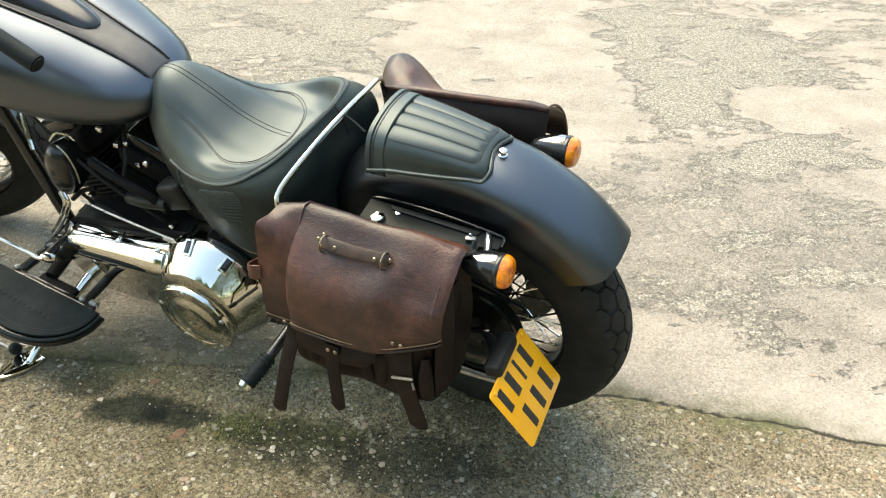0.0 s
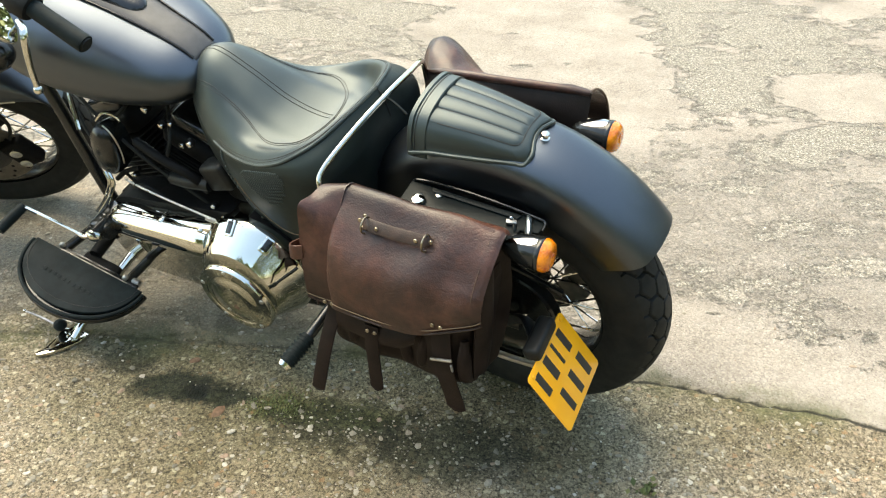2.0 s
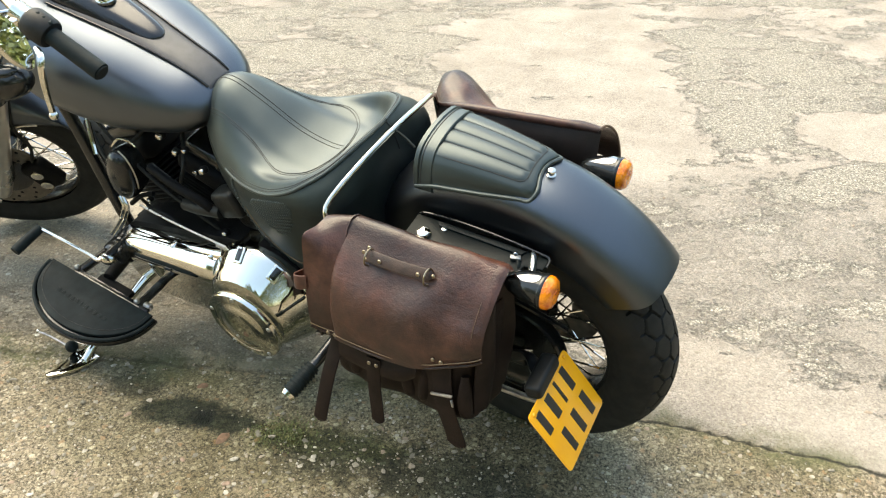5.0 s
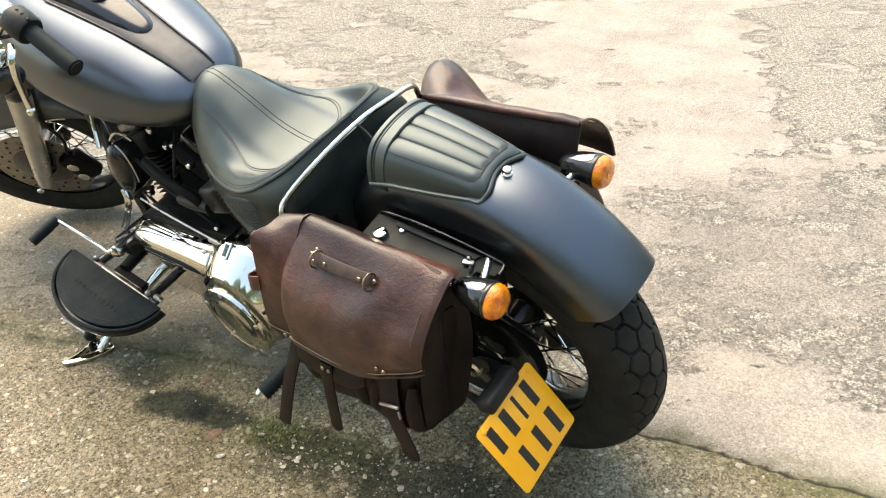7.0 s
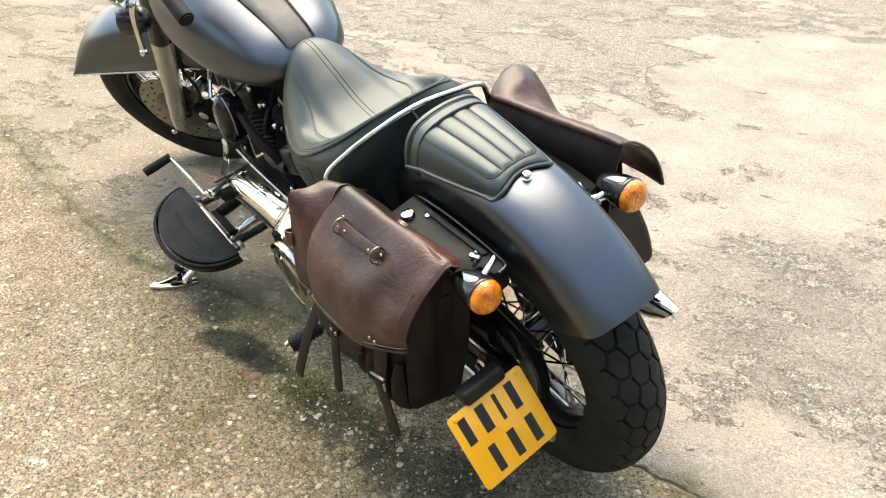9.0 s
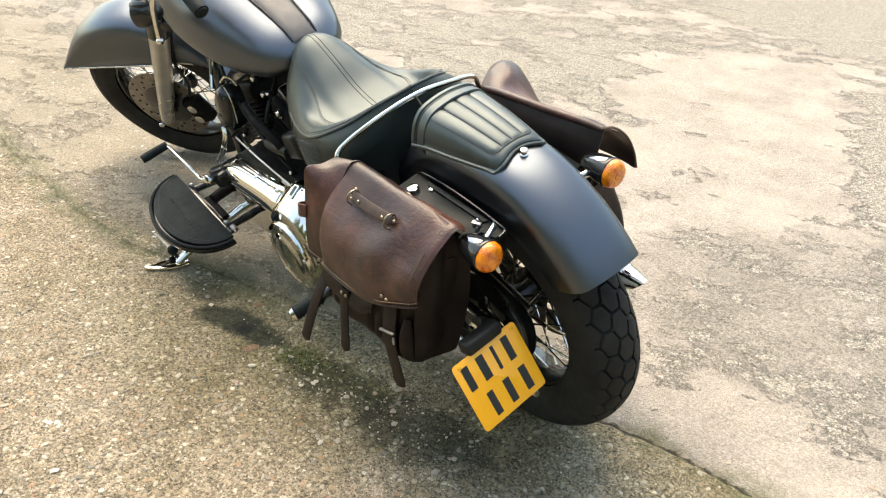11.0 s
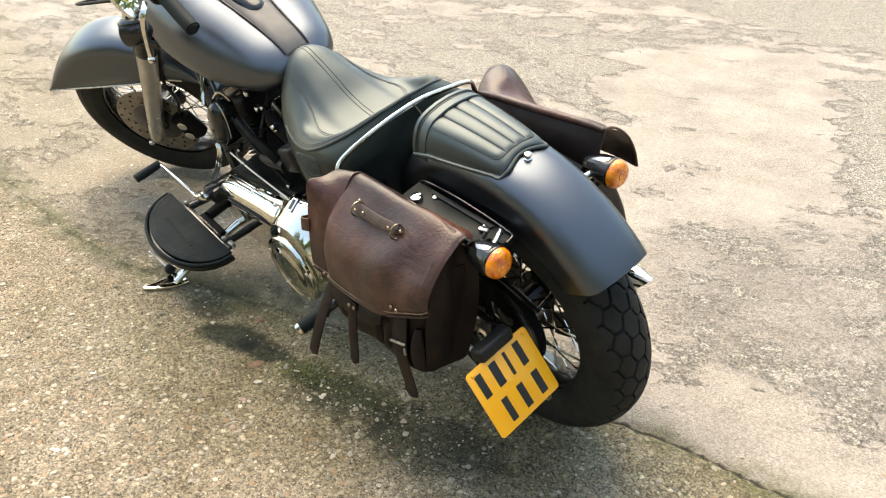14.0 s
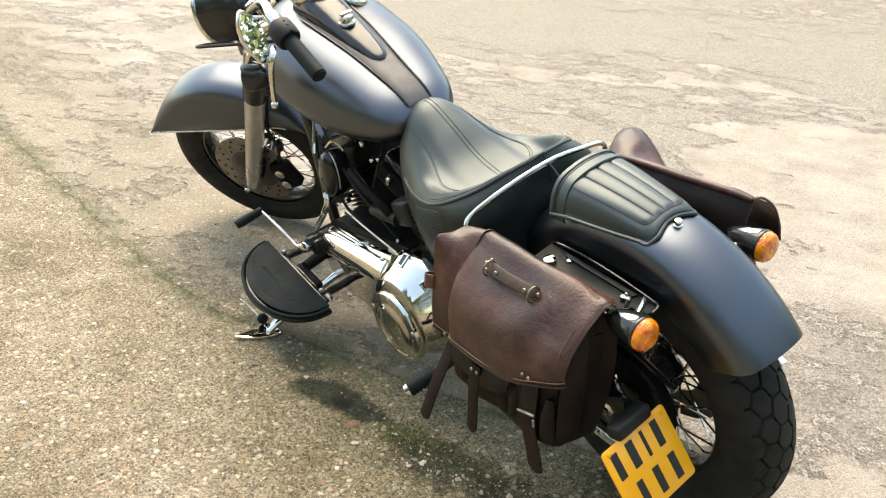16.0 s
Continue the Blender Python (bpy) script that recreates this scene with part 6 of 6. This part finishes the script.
    for x in (0.172, 0.048):
        b = bmesh.new()
        ring = revolve([(0.0155 + 0.0018 * math.cos(a), 0.0018 * math.sin(a)) for a in np.linspace(0, 2 * math.pi, 8, endpoint=False)], 20, "x", close=True, bm=b)
        ring.transform(Matrix.Translation((x, 0.412, 0.600)))
        part("ring", ring, "brass", h, "dull metal ring")
    for x, y, z in ((0.186, 0.407, 0.604), (0.178, 0.413, 0.594), (0.178, 0.401, 0.612), (0.040, 0.408, 0.602), (0.145, 0.4185, 0.603), (0.065, 0.418, 0.603)):
        rivet((x, y, z), h, 0.004)
    # straps
    for x, y, top, low, out, go, wide, under in ((0.240, 0.446, 0.428, 0.227, 0.040, 0.015, 0.030, 0.016), (0.140, 0.455, 0.402, 0.262, 0.008, -0.010, 0.029, 0.0), (0.003, 0.452, 0.466, 0.262, -0.012, -0.036, 0.040, 0.018)):
        s1 = part("closing_strap", strap([(x, y + 0.002 - under, top + 0.010), (x, y + 0.004 - under * 0.9, top - 0.03), (x + go * 0.35, y + 0.003 + out * 0.4, (top + low) / 2), (x + go * 0.85, y + out, low + 0.02), (x + go, y + out + 0.003, low)], wide, 0.004), "strap", bag, "leather closing strap, darkened for shade")
        for dx in (-0.008, 0.008):
            rivet((x + dx, y + 0.005, top - 0.002), s1, 0.0040)
    bk = part("buckle", box((0.046, 0.006, 0.005), 0.002, (-0.006, 0.456, 0.388), (0, 14, 0), 2), "steel", bag, "dull metal buckle")
    part("buckle_side", box((0.004, 0.005, 0.016), 0.0015, (-0.028, 0.455, 0.376), (0, 14, 0), 1), "steel", bk)
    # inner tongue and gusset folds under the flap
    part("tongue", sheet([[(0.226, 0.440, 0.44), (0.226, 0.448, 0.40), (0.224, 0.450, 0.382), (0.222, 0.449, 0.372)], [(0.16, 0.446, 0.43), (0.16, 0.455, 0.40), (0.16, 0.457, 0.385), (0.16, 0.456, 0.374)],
                          [(0.085, 0.444, 0.43), (0.085, 0.455, 0.405), (0.085, 0.457, 0.392), (0.085, 0.455, 0.380)], [(0.050, 0.442, 0.43), (0.050, 0.450, 0.415), (0.052, 0.451, 0.405), (0.054, 0.449, 0.398)]], -0.004, wave=0.004), "strap", bag, "inner leather tongue, shade in its colour")
    for x, lean in ((0.185, 0.010), (0.085, -0.012), (0.035, 0.008), (-0.040, -0.006)):
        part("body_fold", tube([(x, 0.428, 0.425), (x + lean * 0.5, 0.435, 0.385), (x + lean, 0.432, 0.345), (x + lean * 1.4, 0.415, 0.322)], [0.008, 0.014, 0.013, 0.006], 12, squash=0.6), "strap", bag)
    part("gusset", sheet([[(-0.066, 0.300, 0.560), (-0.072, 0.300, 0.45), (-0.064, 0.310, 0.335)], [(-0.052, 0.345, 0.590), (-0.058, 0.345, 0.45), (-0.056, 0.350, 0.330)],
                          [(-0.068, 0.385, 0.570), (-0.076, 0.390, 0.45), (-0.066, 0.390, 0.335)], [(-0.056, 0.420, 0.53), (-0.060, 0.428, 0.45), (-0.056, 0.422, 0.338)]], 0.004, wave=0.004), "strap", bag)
    part("belt_loop", strap([(0.286, 0.456, 0.530), (0.304, 0.462, 0.528), (0.318, 0.446, 0.522), (0.310, 0.40, 0.515)], 0.03, 0.004, (0, 0, 1)), "brown", bag)
    return bag


def build_right_bag():
    bag = empty("saddlebag", BIKE, None, "worn brown leather saddlebag with a loose lifted flap", "saddlebag", group="saddlebags")
    part("body", bag_body(-0.066, 0.270, -0.308, -0.200, 0.36, 0.560, lean=0.22, fold=0.010), "dark_brown", bag, "dark brown leather bag body", 60)
    secs = [
        [(0.316, -0.222, 0.664), (0.318, -0.250, 0.704), (0.316, -0.285, 0.706), (0.311, -0.314, 0.676), (0.306, -0.330, 0.600)],
        [(0.290, -0.200, 0.684), (0.292, -0.236, 0.714), (0.290, -0.282, 0.714), (0.286, -0.316, 0.680), (0.280, -0.331, 0.590)],
        [(0.245, -0.184, 0.700), (0.245, -0.222, 0.708), (0.245, -0.270, 0.702), (0.245, -0.310, 0.662), (0.245, -0.328, 0.570)],
        [(0.190, -0.182, 0.708), (0.190, -0.212, 0.696), (0.190, -0.256, 0.664), (0.190, -0.298, 0.620), (0.190, -0.324, 0.550)],
        [(0.080, -0.192, 0.708), (0.080, -0.222, 0.694), (0.080, -0.262, 0.660), (0.080, -0.298, 0.612), (0.080, -0.322, 0.550)],
        [(-0.020, -0.206, 0.705), (-0.020, -0.236, 0.694), (-0.020, -0.270, 0.657), (-0.020, -0.300, 0.606), (-0.020, -0.316, 0.558)],
        [(-0.072, -0.216, 0.698), (-0.076, -0.246, 0.688), (-0.080, -0.280, 0.652), (-0.081, -0.302, 0.602), (-0.080, -0.311, 0.554)],
    ]
    fl = part("flap", sheet(secs, 0.0045, wave=0.008, seed=5), "brown", bag, "rubbed brown leather flap", 60)
    part("flap_edge", tube(list(spline(secs[-1], 4)), 0.003, 6, 1), "tan", fl)
    part("ridge_binding", tube([(q[0][0], q[0][1] - 0.002, q[0][2] - 0.003) for q in secs[1:]], [0.006, 0.008, 0.009, 0.009, 0.009, 0.007], 10, 5), "brown", fl, "rolled leather ridge")
    part("inner_wall", sheet([[(s_[0][0] - 0.004, s_[0][1] - 0.004, s_[0][2] - 0.002), (s_[0][0] - 0.004, max(s_[0][1] + 0.02, -0.205), s_[0][2] - 0.05), (s_[0][0] - 0.004, -0.172, 0.56), (s_[0][0] - 0.004, -0.170, 0.44)] for s_ in secs[1:]], 0.004, wave=0.005, seed=3), "dark_brown", bag, "dark leather back panel")
    for x, y, z in ((0.15, -0.185, 0.672), (0.02, -0.212, 0.638), (-0.02, -0.214, 0.630)):
        b = bolt_mesh(0.0048, 0.004)
        b.transform(Matrix.Translation((x, y + 0.006, z)))
        part("rivet", b, "brass", bag, "dull metal rivet")
    for x in (0.20, 0.06):
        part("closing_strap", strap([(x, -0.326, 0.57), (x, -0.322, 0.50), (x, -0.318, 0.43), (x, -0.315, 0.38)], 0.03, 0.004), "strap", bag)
    return bag


build_left_bag()
build_right_bag()


# ---- hedges on both sides of the road, seen in the mirror and the chrome ----
def build_hedge():
    rng = np.random.default_rng(11)
    n = Nodes("hedge_leaf")
    n.set(color=n.ramp(n.island(), (0.0, (0.045, 0.07, 0.018)), (0.6, (0.11, 0.14, 0.035)), (1.0, (0.22, 0.23, 0.07))), rough=0.5)
    M["hedge_leaf"] = n.mat
    N = 420000
    x = rng.uniform(-14, 14, N)
    top = 4.8 + 1.4 * np.sin(x * 0.9) + 0.8 * np.sin(x * 2.3 + 1)
    z = rng.random(N) ** 0.8 * top
    y = -6.0 + rng.normal(0, 0.6, N) + 0.6 * np.sin(x * 1.7 + z)
    far_side = np.arange(N) % 3 == 0
    y = np.where(far_side, 12.5 - 0.16 * x + rng.normal(0, 0.4, N) + 0.4 * np.sin(x * 1.3 + z), y)
    z = np.where(far_side, z * 0.5, z)
    end = np.arange(N) % 4 == 1
    x, y = np.where(end, 9.0 + rng.normal(0, 0.5, N) + 0.5 * np.sin(x + z), x), np.where(end, 2.0 + x * 0.55, y)
    u, v = rng.normal(0, 1, (N, 3)), rng.normal(0, 1, (N, 3))
    u *= 0.055 / np.linalg.norm(u, axis=1, keepdims=True)
    v *= 0.034 / np.linalg.norm(v, axis=1, keepdims=True)
    c = np.column_stack([x, y, z + 0.05])
    verts = np.stack([c - u, c + v, c + u, c - v], 1).reshape(-1, 3)
    me = bpy.data.meshes.new("hedge")
    me.vertices.add(4 * N)
    me.vertices.foreach_set("co", verts.ravel().astype(np.float32))
    me.loops.add(4 * N)
    me.loops.foreach_set("vertex_index", np.arange(4 * N, dtype=np.int32))
    me.polygons.add(N)
    me.polygons.foreach_set("loop_start", np.arange(0, 4 * N, 4, dtype=np.int32))
    me.update(calc_edges=True)
    me.materials.append(M["hedge_leaf"])
    tagged(new("hedge", me), "leafy green hedge mirrored in the chrome", "hedge", kind="stuff")


build_hedge()
